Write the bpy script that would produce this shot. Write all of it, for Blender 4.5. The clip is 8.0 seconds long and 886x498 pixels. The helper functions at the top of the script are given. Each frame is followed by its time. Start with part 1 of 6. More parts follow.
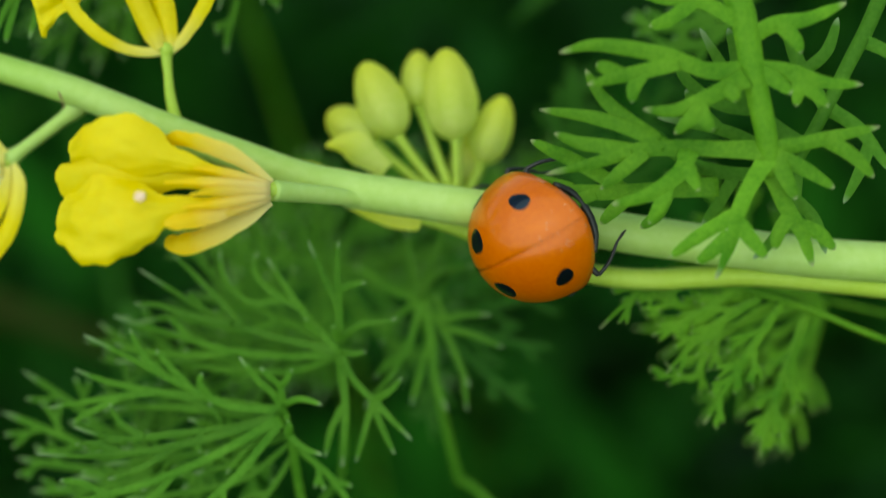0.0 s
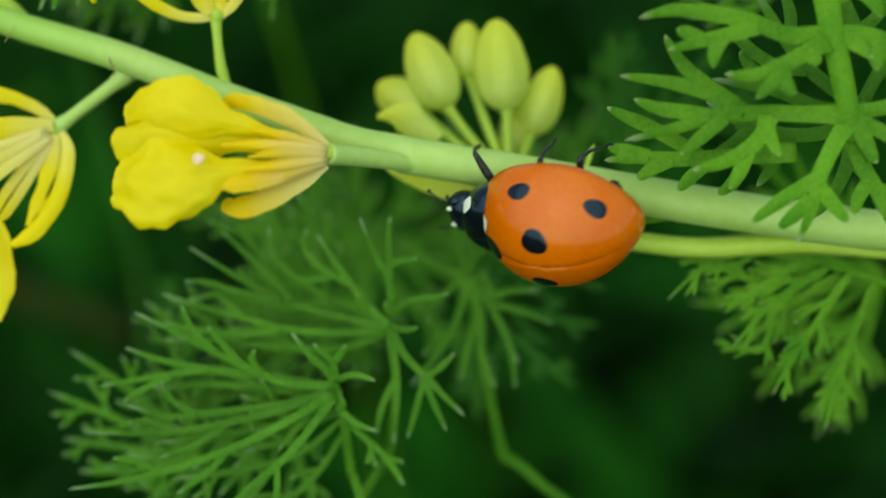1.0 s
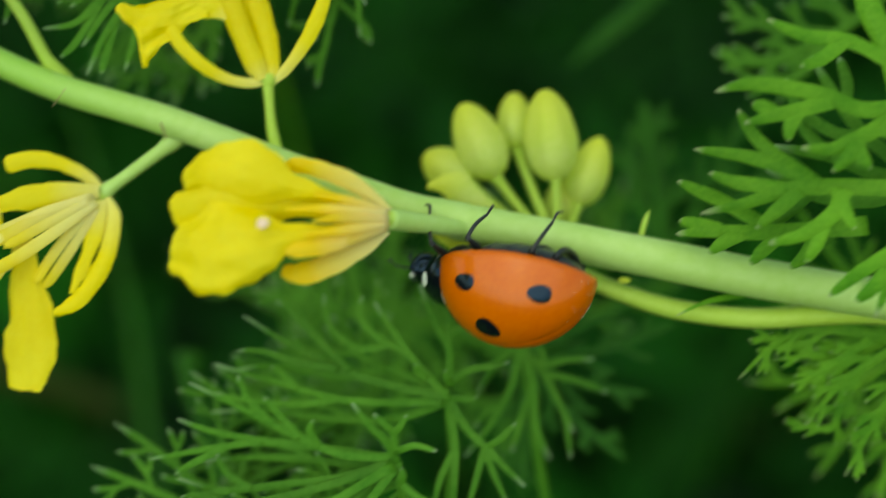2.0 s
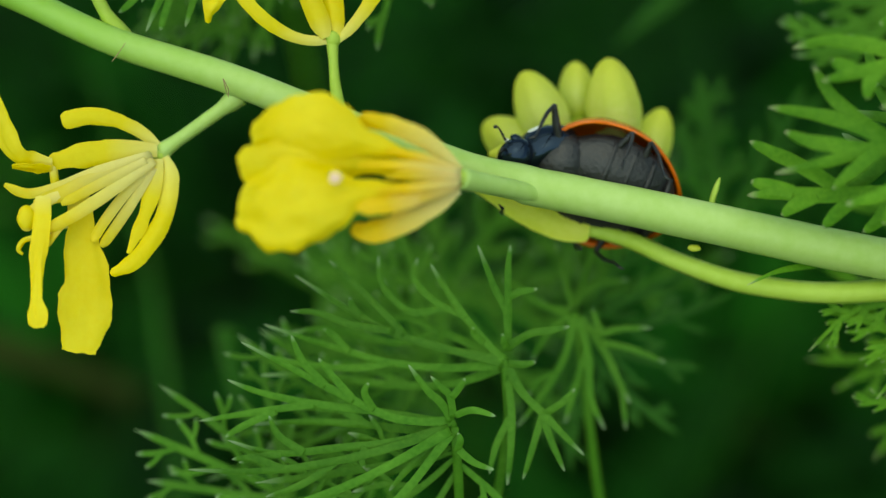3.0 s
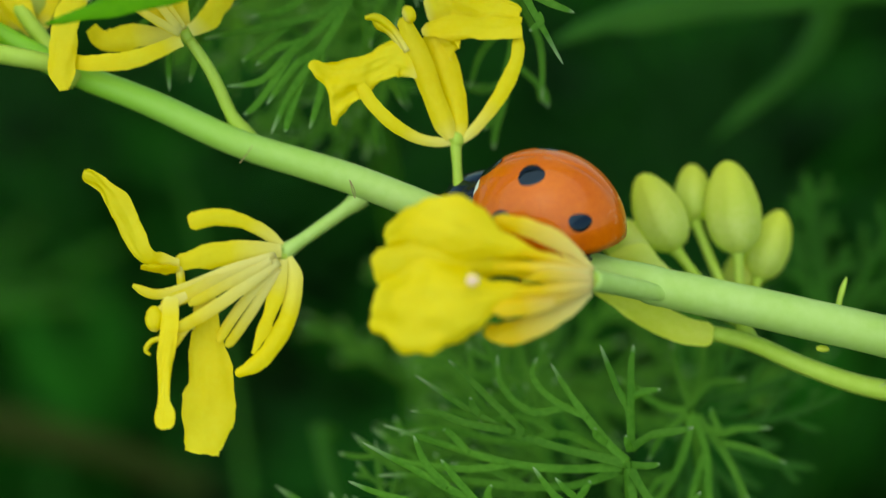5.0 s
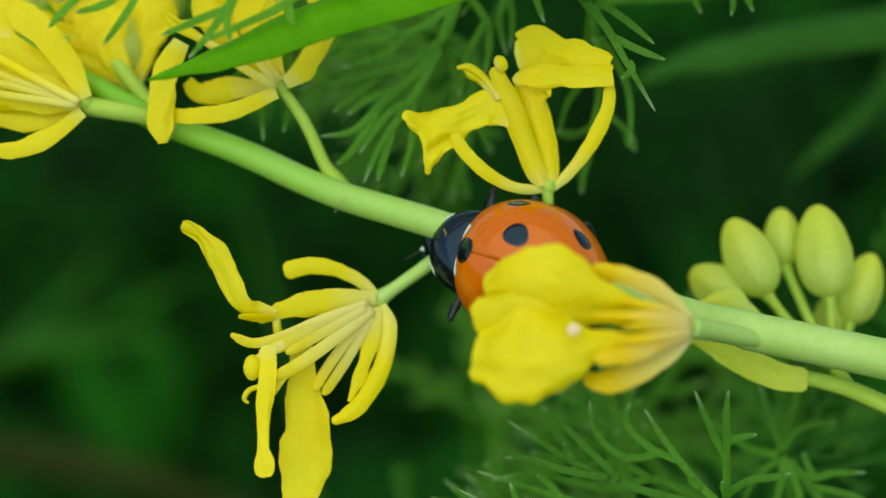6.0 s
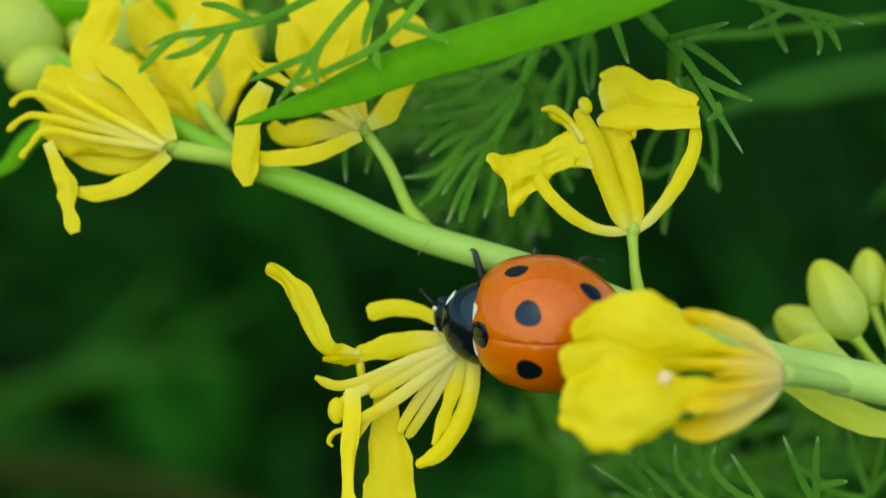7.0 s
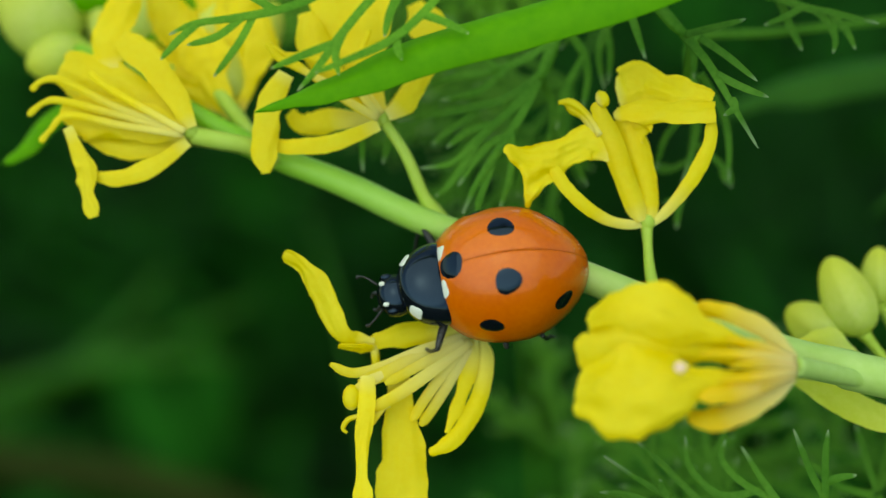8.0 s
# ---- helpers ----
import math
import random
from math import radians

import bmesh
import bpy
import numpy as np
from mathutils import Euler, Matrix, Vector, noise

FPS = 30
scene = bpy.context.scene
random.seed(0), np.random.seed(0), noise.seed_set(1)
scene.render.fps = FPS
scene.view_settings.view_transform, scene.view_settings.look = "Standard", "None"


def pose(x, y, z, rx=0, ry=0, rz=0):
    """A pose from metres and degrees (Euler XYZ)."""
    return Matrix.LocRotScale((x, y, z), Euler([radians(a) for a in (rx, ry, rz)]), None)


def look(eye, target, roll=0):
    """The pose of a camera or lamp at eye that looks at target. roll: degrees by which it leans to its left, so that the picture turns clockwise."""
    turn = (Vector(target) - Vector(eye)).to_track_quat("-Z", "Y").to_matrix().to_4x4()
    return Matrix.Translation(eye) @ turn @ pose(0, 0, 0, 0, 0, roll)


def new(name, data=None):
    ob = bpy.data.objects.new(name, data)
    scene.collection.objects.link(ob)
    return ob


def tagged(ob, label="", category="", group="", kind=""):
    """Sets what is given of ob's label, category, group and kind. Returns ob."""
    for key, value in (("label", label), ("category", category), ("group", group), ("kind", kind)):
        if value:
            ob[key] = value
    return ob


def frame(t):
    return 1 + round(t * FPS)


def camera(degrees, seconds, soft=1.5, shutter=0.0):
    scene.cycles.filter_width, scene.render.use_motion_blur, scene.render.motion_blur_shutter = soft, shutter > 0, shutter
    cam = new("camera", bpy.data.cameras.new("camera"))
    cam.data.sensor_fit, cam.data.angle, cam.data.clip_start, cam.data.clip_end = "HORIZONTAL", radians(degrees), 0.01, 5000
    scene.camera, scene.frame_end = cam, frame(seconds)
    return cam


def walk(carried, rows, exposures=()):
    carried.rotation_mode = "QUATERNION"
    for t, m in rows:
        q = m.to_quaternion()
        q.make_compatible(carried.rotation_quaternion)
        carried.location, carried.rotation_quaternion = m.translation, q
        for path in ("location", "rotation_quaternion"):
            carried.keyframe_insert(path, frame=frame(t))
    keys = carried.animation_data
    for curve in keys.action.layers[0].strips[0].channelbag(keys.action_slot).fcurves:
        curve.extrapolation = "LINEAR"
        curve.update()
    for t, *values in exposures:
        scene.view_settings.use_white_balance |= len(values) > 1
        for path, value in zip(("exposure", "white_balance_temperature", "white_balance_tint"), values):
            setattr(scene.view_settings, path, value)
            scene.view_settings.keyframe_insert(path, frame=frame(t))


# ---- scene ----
# Everything is laid out in millimetres in a frame that faces the viewer:
# x to the right, y up across the view, z towards the viewer; P() takes it into the world.
VIEW_DOWN = radians(38)
BASE = Vector((0.0, 0.0, 0.30))
FACE = Matrix(((1, 0, 0),
               (0, math.sin(VIEW_DOWN), -math.cos(VIEW_DOWN)),
               (0, math.cos(VIEW_DOWN), math.sin(VIEW_DOWN))))
FACE4 = Matrix.Translation(BASE) @ FACE.to_4x4()
MM = 0.001


def P(x, y, z):
    return BASE + FACE @ (Vector((x, y, z)) * MM)


def local_pose(x, y, z, turn):
    """A world pose from millimetres and a turn in the facing frame."""
    return FACE4 @ Matrix.Translation(Vector((x, y, z)) * MM) @ turn


# ---- camera ----
# seconds, x, y, z in mm, yaw, pitch, roll in degrees
WALK = [
    (0.0, 10.00, 3.16, 48.46, 1.94, -5.43, -0.37),
    (0.2, 9.64, 2.60, 48.50, 1.74, -5.96, -0.21),
    (0.4, 9.28, 2.05, 48.54, 1.59, -5.63, -0.05),
    (0.5, 9.10, 1.77, 48.56, 1.67, -5.52, 0.03),
    (0.7, 8.51, 1.84, 48.54, 2.10, -5.88, -0.28),
    (0.9, 7.93, 1.91, 48.53, 1.96, -5.98, -0.59),
    (1.0, 7.64, 1.94, 48.52, 1.65, -5.64, -0.75),
    (1.2, 7.05, 1.91, 48.41, -0.05, -4.58, -0.65),
    (1.4, 6.46, 1.87, 48.30, -0.08, -5.30, -0.55),
    (1.5, 6.17, 1.85, 48.25, -0.34, -4.62, -0.50),
    (1.6, 5.68, 1.78, 48.17, -0.40, -4.17, -0.53),
    (1.7, 5.20, 1.72, 48.10, -0.14, -3.23, -0.56),
    (1.8, 4.71, 1.65, 48.03, -0.72, -1.93, -0.60),
    (1.9, 4.22, 1.58, 47.96, -1.13, -1.42, -0.63),
    (2.0, 3.73, 1.51, 47.89, -0.44, -2.00, -0.66),
    (2.2, 3.21, 1.27, 47.96, 0.25, -2.97, -0.35),
    (3.3, 0.28, -0.46, 46.55, -1.35, -0.82, 0.40),
    (3.5, -0.01, -0.41, 46.65, -1.67, -0.09, 0.46),
    (3.7, -0.38, -0.45, 46.64, -1.64, 0.82, 0.40),
    (3.9, -0.75, -0.49, 46.62, -1.40, 0.55, 0.34),
    (4.0, -0.94, -0.51, 46.62, -1.08, 0.74, 0.31),
    (4.1, -1.13, -0.41, 46.59, -1.05, 0.85, 0.26),
    (4.2, -1.32, -0.31, 46.57, -1.42, 1.57, 0.22),
    (4.3, -1.51, -0.21, 46.55, -1.25, 2.44, 0.17),
    (4.4, -1.70, -0.11, 46.52, -0.60, 2.62, 0.12),
    (4.5, -1.89, -0.01, 46.50, -0.19, 2.16, 0.07),
    (4.7, -2.10, 0.13, 46.55, -0.04, 1.86, 0.07),
    (4.9, -2.32, 0.27, 46.61, 0.68, 2.10, 0.08),
    (5.0, -2.43, 0.34, 46.63, 1.01, 2.40, 0.08),
    (5.2, -2.85, 0.43, 46.71, 1.29, 3.35, 0.02),
    (6.3, -4.84, 1.28, 47.05, 3.45, 3.76, -0.06),
    (6.5, -5.11, 1.45, 46.98, 3.48, 3.76, 0.20),
    (6.6, -5.24, 1.59, 47.00, 3.49, 3.68, 0.13),
    (6.8, -5.52, 1.88, 47.04, 4.91, 5.04, -0.00),
    (6.9, -5.65, 2.02, 47.05, 5.44, 4.91, -0.07),
    (7.0, -5.79, 2.16, 47.07, 5.25, 4.43, -0.14),
    (7.2, -5.92, 1.77, 47.14, 5.13, 3.96, 0.14),
    (7.4, -6.05, 1.37, 47.20, 5.09, 4.08, 0.41),
    (7.5, -6.11, 1.18, 47.23, 4.95, 4.37, 0.55),
    (7.7, -6.30, 1.33, 47.34, 4.49, 4.64, 0.63),
    (7.9, -6.48, 1.47, 47.44, 4.78, 4.68, 0.71),
    (8.0, -6.57, 1.55, 47.49, 5.02, 4.65, 0.75),
]
EXPO = 0.54
cam = camera(40.0, 8.0, soft=1.3, shutter=0.4)
cam.data.dof.use_dof = True
cam.data.dof.focus_distance = 0.0463
cam.data.dof.aperture_fstop = 19.0
walk(cam, [(t, local_pose(x, y, z, (Matrix.Rotation(radians(yaw), 4, "Y") @ Matrix.Rotation(radians(pitch), 4, "X")
                                   @ Matrix.Rotation(radians(roll), 4, "Z"))))
           for t, x, y, z, yaw, pitch, roll in WALK], exposures=[(0.0, EXPO - 0.04, 7700, -20.0), (2.2, EXPO - 0.04, 7700, -20.0), (3.3, EXPO - 0.08, 7500, -18.5), (8.0, EXPO - 0.07, 7500, -18.5)])

# ---- light: a bright hazy sky ----
world = bpy.data.worlds.new("sky")
scene.world = world
world.use_nodes = True
wn = world.node_tree
sky = wn.nodes.new("ShaderNodeTexSky")
sky.sky_type, sky.sun_disc = "NISHITA", False
SUN_EL, SUN_AZ = radians(62), radians(200)
sky.sun_elevation, sky.sun_rotation, sky.dust_density, sky.air_density = SUN_EL, SUN_AZ, 1.0, 1.0
wn.links.new(sky.outputs[0], wn.nodes["Background"].inputs[0])
wn.nodes["Background"].inputs[1].default_value = 0.13
sun = new("sun", bpy.data.lights.new("sun", "SUN"))
sun.data.energy, sun.data.angle, sun.data.color = 1.35, radians(110), (1.0, 0.96, 0.88)
sun_way = Vector((math.sin(SUN_AZ) * math.cos(SUN_EL), math.cos(SUN_AZ) * math.cos(SUN_EL), math.sin(SUN_EL)))
sun.matrix_world = look(sun_way * 3, (0, 0, 0))


# ---- materials ----
def material(name, low, high, rough=0.5, scale=400.0, fine=3000.0, translucent=0.0, tip=None, foot=None,
             bump=0.15, coat=0.0, spec=0.5, vary=0.0, metal=0.0, islands=None, sky_tint=None, gloss=(0.2, 1.5)):
    """Noise between two colours at two scales; foot and tip (colour, from, to) tint along the attribute 'along'."""
    m = bpy.data.materials.new(name)
    m.use_nodes = True
    nt = m.node_tree
    n, l = nt.nodes, nt.links
    bsdf = n["Principled BSDF"]
    geo = n.new("ShaderNodeNewGeometry")
    big = n.new("ShaderNodeTexNoise")
    big.inputs["Scale"].default_value, big.inputs["Detail"].default_value = scale, 4
    small = n.new("ShaderNodeTexNoise")
    small.inputs["Scale"].default_value, small.inputs["Detail"].default_value = fine, 5
    for k in (big, small):
        l.new(geo.outputs["Position"], k.inputs["Vector"])
    both = n.new("ShaderNodeMath")
    both.operation = "MULTIPLY_ADD"
    l.new(small.outputs["Fac"], both.inputs[0])
    both.inputs[1].default_value = 0.4
    half = n.new("ShaderNodeMath")
    half.operation = "MULTIPLY"
    half.inputs[1].default_value = 0.7
    l.new(big.outputs["Fac"], half.inputs[0])
    l.new(half.outputs[0], both.inputs[2])
    ramp = n.new("ShaderNodeValToRGB")
    ramp.color_ramp.elements[0].position, ramp.color_ramp.elements[1].position = 0.35, 0.75
    ramp.color_ramp.elements[0].color, ramp.color_ramp.elements[1].color = (*low, 1), (*high, 1)
    l.new(both.outputs[0], ramp.inputs[0])
    out = ramp.outputs[0]
    for tint in (foot, tip):
        if tint:
            at = n.new("ShaderNodeAttribute")
            at.attribute_name = "along"
            rng = n.new("ShaderNodeMapRange")
            rng.inputs[1].default_value, rng.inputs[2].default_value = tint[1], tint[2]
            l.new(at.outputs["Fac"], rng.inputs[0])
            mix = n.new("ShaderNodeMix")
            mix.data_type = "RGBA"
            l.new(rng.outputs[0], mix.inputs[0])
            l.new(out, mix.inputs[6])
            mix.inputs[7].default_value = (*tint[0], 1)
            out = mix.outputs[2]
    if vary or islands:
        info = geo if islands else n.new("ShaderNodeObjectInfo")
        hsv = n.new("ShaderNodeHueSaturation")
        rng = n.new("ShaderNodeMapRange")
        rng.inputs[3].default_value, rng.inputs[4].default_value = islands or (1 - vary, 1 + vary)
        l.new(info.outputs["Random Per Island" if islands else "Random"], rng.inputs[0])
        l.new(rng.outputs[0], hsv.inputs["Value"])
        l.new(out, hsv.inputs["Color"])
        out = hsv.outputs[0]
    l.new(out, bsdf.inputs["Base Color"])
    bsdf.inputs["Roughness"].default_value = rough
    bsdf.inputs["Metallic"].default_value = metal
    bsdf.inputs["Coat Weight"].default_value = coat
    bsdf.inputs["Coat Roughness"].default_value, bsdf.inputs["Coat IOR"].default_value = gloss
    bsdf.inputs["Specular IOR Level"].default_value = spec
    if sky_tint:
        bsdf.inputs["Specular Tint"].default_value = (*sky_tint, 1)
    if bump:
        b = n.new("ShaderNodeBump")
        b.inputs["Strength"].default_value, b.inputs["Distance"].default_value = bump, 0.0001
        l.new(small.outputs["Fac"], b.inputs["Height"])
        l.new(b.outputs[0], bsdf.inputs["Normal"])
    if translucent:
        tr = n.new("ShaderNodeBsdfTranslucent")
        l.new(out, tr.inputs["Color"])
        mx = n.new("ShaderNodeMixShader")
        mx.inputs[0].default_value = translucent
        l.new(bsdf.outputs[0], mx.inputs[1])
        l.new(tr.outputs[0], mx.inputs[2])
        l.new(mx.outputs[0], n["Material Output"].inputs[0])
    return m


PETAL = material("petal_yellow", (0.94, 0.765, 0.011), (0.98, 0.85, 0.04), 0.5, 500, 4000, 0.42, foot=((0.96, 0.87, 0.2), 0.16, 0.0), vary=0.04, bump=0.2, spec=0.35)
SEPAL = material("sepal_yellow", (0.92, 0.76, 0.012), (0.97, 0.85, 0.04), 0.5, 500, 4000, 0.43, foot=((0.96, 0.88, 0.3), 0.4, 0.0), vary=0.04, bump=0.2, spec=0.3)
THREAD = material("stamen_pale", (0.90, 0.75, 0.03), (0.95, 0.84, 0.09), 0.5, 500, 4000, 0.5, foot=((0.97, 0.90, 0.42), 0.75, 0.05), vary=0.04, bump=0.2, spec=0.3)
CALYX = material("sepal_orange", (0.94, 0.70, 0.014), (0.97, 0.79, 0.05), 0.5, 500, 4000, 0.52, foot=((1.0, 0.90, 0.48), 0.65, 0.0), vary=0.05, spec=0.3)
WAN = material("sepal_pale", (0.75, 0.79, 0.07), (0.84, 0.87, 0.15), 0.5, 500, 4000, 0.38, bump=0.3, spec=0.25)
STEM = material("stem_green", (0.42, 0.61, 0.12), (0.54, 0.71, 0.23), 0.42, 300, 2500, 0.12, foot=((0.27, 0.56, 0.03), 0.6, 0.22), bump=0.1, spec=0.4)
TWIG = material("pedicel_green", (0.44, 0.60, 0.06), (0.54, 0.70, 0.12), 0.45, 300, 2500, 0.15, bump=0.1, spec=0.3)
BUD = material("bud_green_yellow", (0.72, 0.83, 0.15), (0.85, 0.91, 0.31), 0.5, 500, 4000, 0.5, tip=((0.88, 0.88, 0.12), 0.3, 0.95), vary=0.05, spec=0.3)
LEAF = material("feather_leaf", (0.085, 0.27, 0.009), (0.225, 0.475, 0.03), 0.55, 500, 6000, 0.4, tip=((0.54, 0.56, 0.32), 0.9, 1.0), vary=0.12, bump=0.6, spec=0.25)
# bluish tone, plus a darkening that stands for shade on the rear leaves
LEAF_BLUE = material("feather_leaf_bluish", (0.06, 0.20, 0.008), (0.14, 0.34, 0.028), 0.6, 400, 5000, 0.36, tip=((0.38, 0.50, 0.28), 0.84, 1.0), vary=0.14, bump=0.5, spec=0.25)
# leaf and blade green darkened: the shade further back is in this colour
DEEP = material("shaded_leaf_green", (0.025, 0.11, 0.004), (0.045, 0.165, 0.009), 0.5, 200, 2500, 0.25, spec=0.2)
BLADE = material("grass_blade", (0.11, 0.36, 0.003), (0.19, 0.49, 0.007), 0.55, 200, 2500, 0.36, spec=0.15)
# far below leaf green: the deep shade among the weeds is in the colour
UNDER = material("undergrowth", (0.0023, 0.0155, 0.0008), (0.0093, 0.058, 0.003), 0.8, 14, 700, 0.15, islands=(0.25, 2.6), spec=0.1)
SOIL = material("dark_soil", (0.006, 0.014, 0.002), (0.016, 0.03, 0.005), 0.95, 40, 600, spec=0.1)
SHELL = material("shell_orange", (0.58, 0.099, 0.002), (0.70, 0.156, 0.003), 0.4, 350, 5000, bump=0.012, coat=0.6, spec=0.15, gloss=(0.09, 1.5))
# the sky's blue reflection is tinted into the base and the specular
BLACK = material("beetle_black", (0.003, 0.004, 0.006), (0.006, 0.008, 0.013), 0.12, 500, 6000, bump=0.03, spec=0.62, sky_tint=(0.42, 0.64, 1.0))
BELLY = material("beetle_belly", (0.004, 0.004, 0.005), (0.028, 0.027, 0.029), 0.35, 1200, 6000, bump=0.5)
WHITE = material("beetle_white", (0.74, 0.74, 0.66), (0.84, 0.84, 0.78), 0.4, 500, 6000, bump=0.05)
PALE = material("pale_speck", (0.86, 0.56, 0.40), (0.90, 0.66, 0.50), 0.5)
OLIVE = material("olive_band", (0.019, 0.030, 0.004), (0.034, 0.048, 0.008), 0.8, 60, 900, 0.2, spec=0.1)
DRY = material("dry_bract", (0.16, 0.10, 0.05), (0.42, 0.32, 0.14), 0.7)


# ---- shape helpers ----
def smooth_line(pts, n):
    """n + 1 points along a smooth curve through pts."""
    v = [Vector(p) for p in pts]
    if len(v) == 2:
        return [v[0].lerp(v[1], i / n) for i in range(n + 1)]
    out = []
    m = len(v) - 1
    for i in range(n + 1):
        u = i / n * m
        k = min(int(u), m - 1)
        f = u - k
        a, b, c, d = v[max(k - 1, 0)], v[k], v[k + 1], v[min(k + 2, m)]
        out.append(0.5 * ((2 * b) + (c - a) * f + (2 * a - 5 * b + 4 * c - d) * f * f + (3 * b - a - 3 * c + d) * f ** 3))
    return out


def profile(u, knots):
    """A smooth value at u from (u, value) knots."""
    for (u0, a), (u1, b) in zip(knots, knots[1:]):
        if u <= u1:
            f = max(0.0, (u - u0) / (u1 - u0))
            f = f * f * (3 - 2 * f)
            return a + (b - a) * f
    return knots[-1][1]


def tube(bm, along, pts, width, thick=None, sides=8, n=12, twist=0.0, facing=(0, 0, 1), wob=0.0, span=(0.0, 1.0)):
    """A round or flattened rod along pts (mm, facing frame); width and thick are half sizes: numbers or knots."""
    line = smooth_line(pts, n)
    rings = []
    f = Vector(facing)
    for i, c in enumerate(line):
        u = i / n
        t = (line[min(i + 1, n)] - line[max(i - 1, 0)]).normalized()
        s = t.cross(f)
        s = s.normalized() if s.length > 1e-4 else Vector((1, 0, 0))
        nn = s.cross(t).normalized()
        a = twist * (u - 0.5)
        s, nn = s * math.cos(a) + nn * math.sin(a), nn * math.cos(a) - s * math.sin(a)
        w = width if isinstance(width, (int, float)) else profile(u, width)
        h = w if thick is None else (thick if isinstance(thick, (int, float)) else profile(u, thick))
        h = min(h, w) if thick is not None else h
        ring = []
        for k in range(sides):
            q = 2 * math.pi * k / sides
            k2 = 1 + wob * noise.noise(c * 0.9 + Vector((k, 0, 0)))
            v = bm.verts.new(P(*(c + s * (w * math.cos(q) * k2) + nn * (h * math.sin(q) * k2))))
            v[along] = span[0] + (span[1] - span[0]) * u
            ring.append(v)
        rings.append(ring)
    for a, b in zip(rings, rings[1:]):
        for k in range(sides):
            bm.faces.new((a[k], a[(k + 1) % sides], b[(k + 1) % sides], b[k]))
    bm.faces.new(rings[0][::-1])
    bm.faces.new(rings[-1])
    if thick is not None:
        for a, b in zip(rings, rings[1:]):
            for k in (0, sides // 2):
                bm.edges.get((a[k], b[k])).smooth = False


def sheet(bm, along, pts, knots, cup=0.2, ruffle=0.15, tilt=0.0, thick=0.06, n=22, across=10, seed=0.0, fold=0.0, notch=0.0):
    """A petal: a thin two-sided sheet along pts (mm), half width by knots, cupped, folded and ruffled, of real thickness."""
    n, across = max(n, 26), max(across, 8)
    line = smooth_line(pts, n)
    top, low = [], []
    for i, c in enumerate(line):
        u = i / n
        t = (line[min(i + 1, n)] - line[max(i - 1, 0)]).normalized()
        s = t.cross(Vector((0, 0, 1)))
        s = s.normalized() if s.length > 1e-4 else Vector((1, 0, 0))
        nn = s.cross(t).normalized()
        s, nn = s * math.cos(tilt) + nn * math.sin(tilt), nn * math.cos(tilt) - s * math.sin(tilt)
        w = max(profile(u, knots), 0.03)
        ra, rb = [], []
        for k in range(across + 1):
            v = 2 * k / across - 1
            edge = abs(v) ** 1.5
            q = c + s * (w * v * (1 + (0.20 * noise.noise(Vector((u * 6, v * 0.4, seed))) + 0.10 * noise.noise(Vector((u * 15, v, seed)))) * edge * min(1, 2.2 * u)))
            q = q - nn * (cup * w * v * v) + nn * (fold * w * max(0.0, 0.35 - abs(v)) )
            q = q + nn * (ruffle * w * noise.noise(Vector((u * 4.5, v * 1.7, seed + 7))) * (0.35 + edge) * min(1, 2.5 * u))
            q = q + nn * (0.014 * w * math.sin(v * 11 + seed)) * min(1, 3 * u)
            q = q + nn * (0.35 * ruffle * w * noise.noise(Vector((u * 11, v * 4, seed + 3))) * min(1, 2.5 * u))
            q = q + t * (notch * w * (0.5 - edge) * u ** 6) + t * (0.12 * w * noise.noise(Vector((v * 2.5, seed, 3))) * u ** 4)
            for row, sign in ((ra, 0.5), (rb, -0.5)):
                vert = bm.verts.new(P(*(q + nn * (thick * sign * (1 - 0.6 * edge)))))
                vert[along] = u
                row.append(vert)
        top.append(ra)
        low.append(rb)
    for i in range(n):
        for k in range(across):
            bm.faces.new((top[i][k], top[i][k + 1], top[i + 1][k + 1], top[i + 1][k]))
            bm.faces.new((low[i][k + 1], low[i][k], low[i + 1][k], low[i + 1][k + 1]))
        for k in (0, across):
            quad = (top[i][k], top[i + 1][k], low[i + 1][k], low[i][k])
            bm.faces.new(quad if k == 0 else quad[::-1])
    for i in (0, n):
        for k in range(across):
            quad = (top[i][k + 1], top[i][k], low[i][k], low[i][k + 1])
            bm.faces.new(quad if i == 0 else quad[::-1])
    rim = [[r[k] for r in g] for g in (top, low) for k in (0, across)] + [g[i] for g in (top, low) for i in (0, n)]
    for run in rim:
        for a, b in zip(run, run[1:]):
            e = bm.edges.get((a, b))
            if e:
                e.smooth = False


def mesh_start():
    bm = bmesh.new()
    return bm, bm.verts.layers.float.new("along")


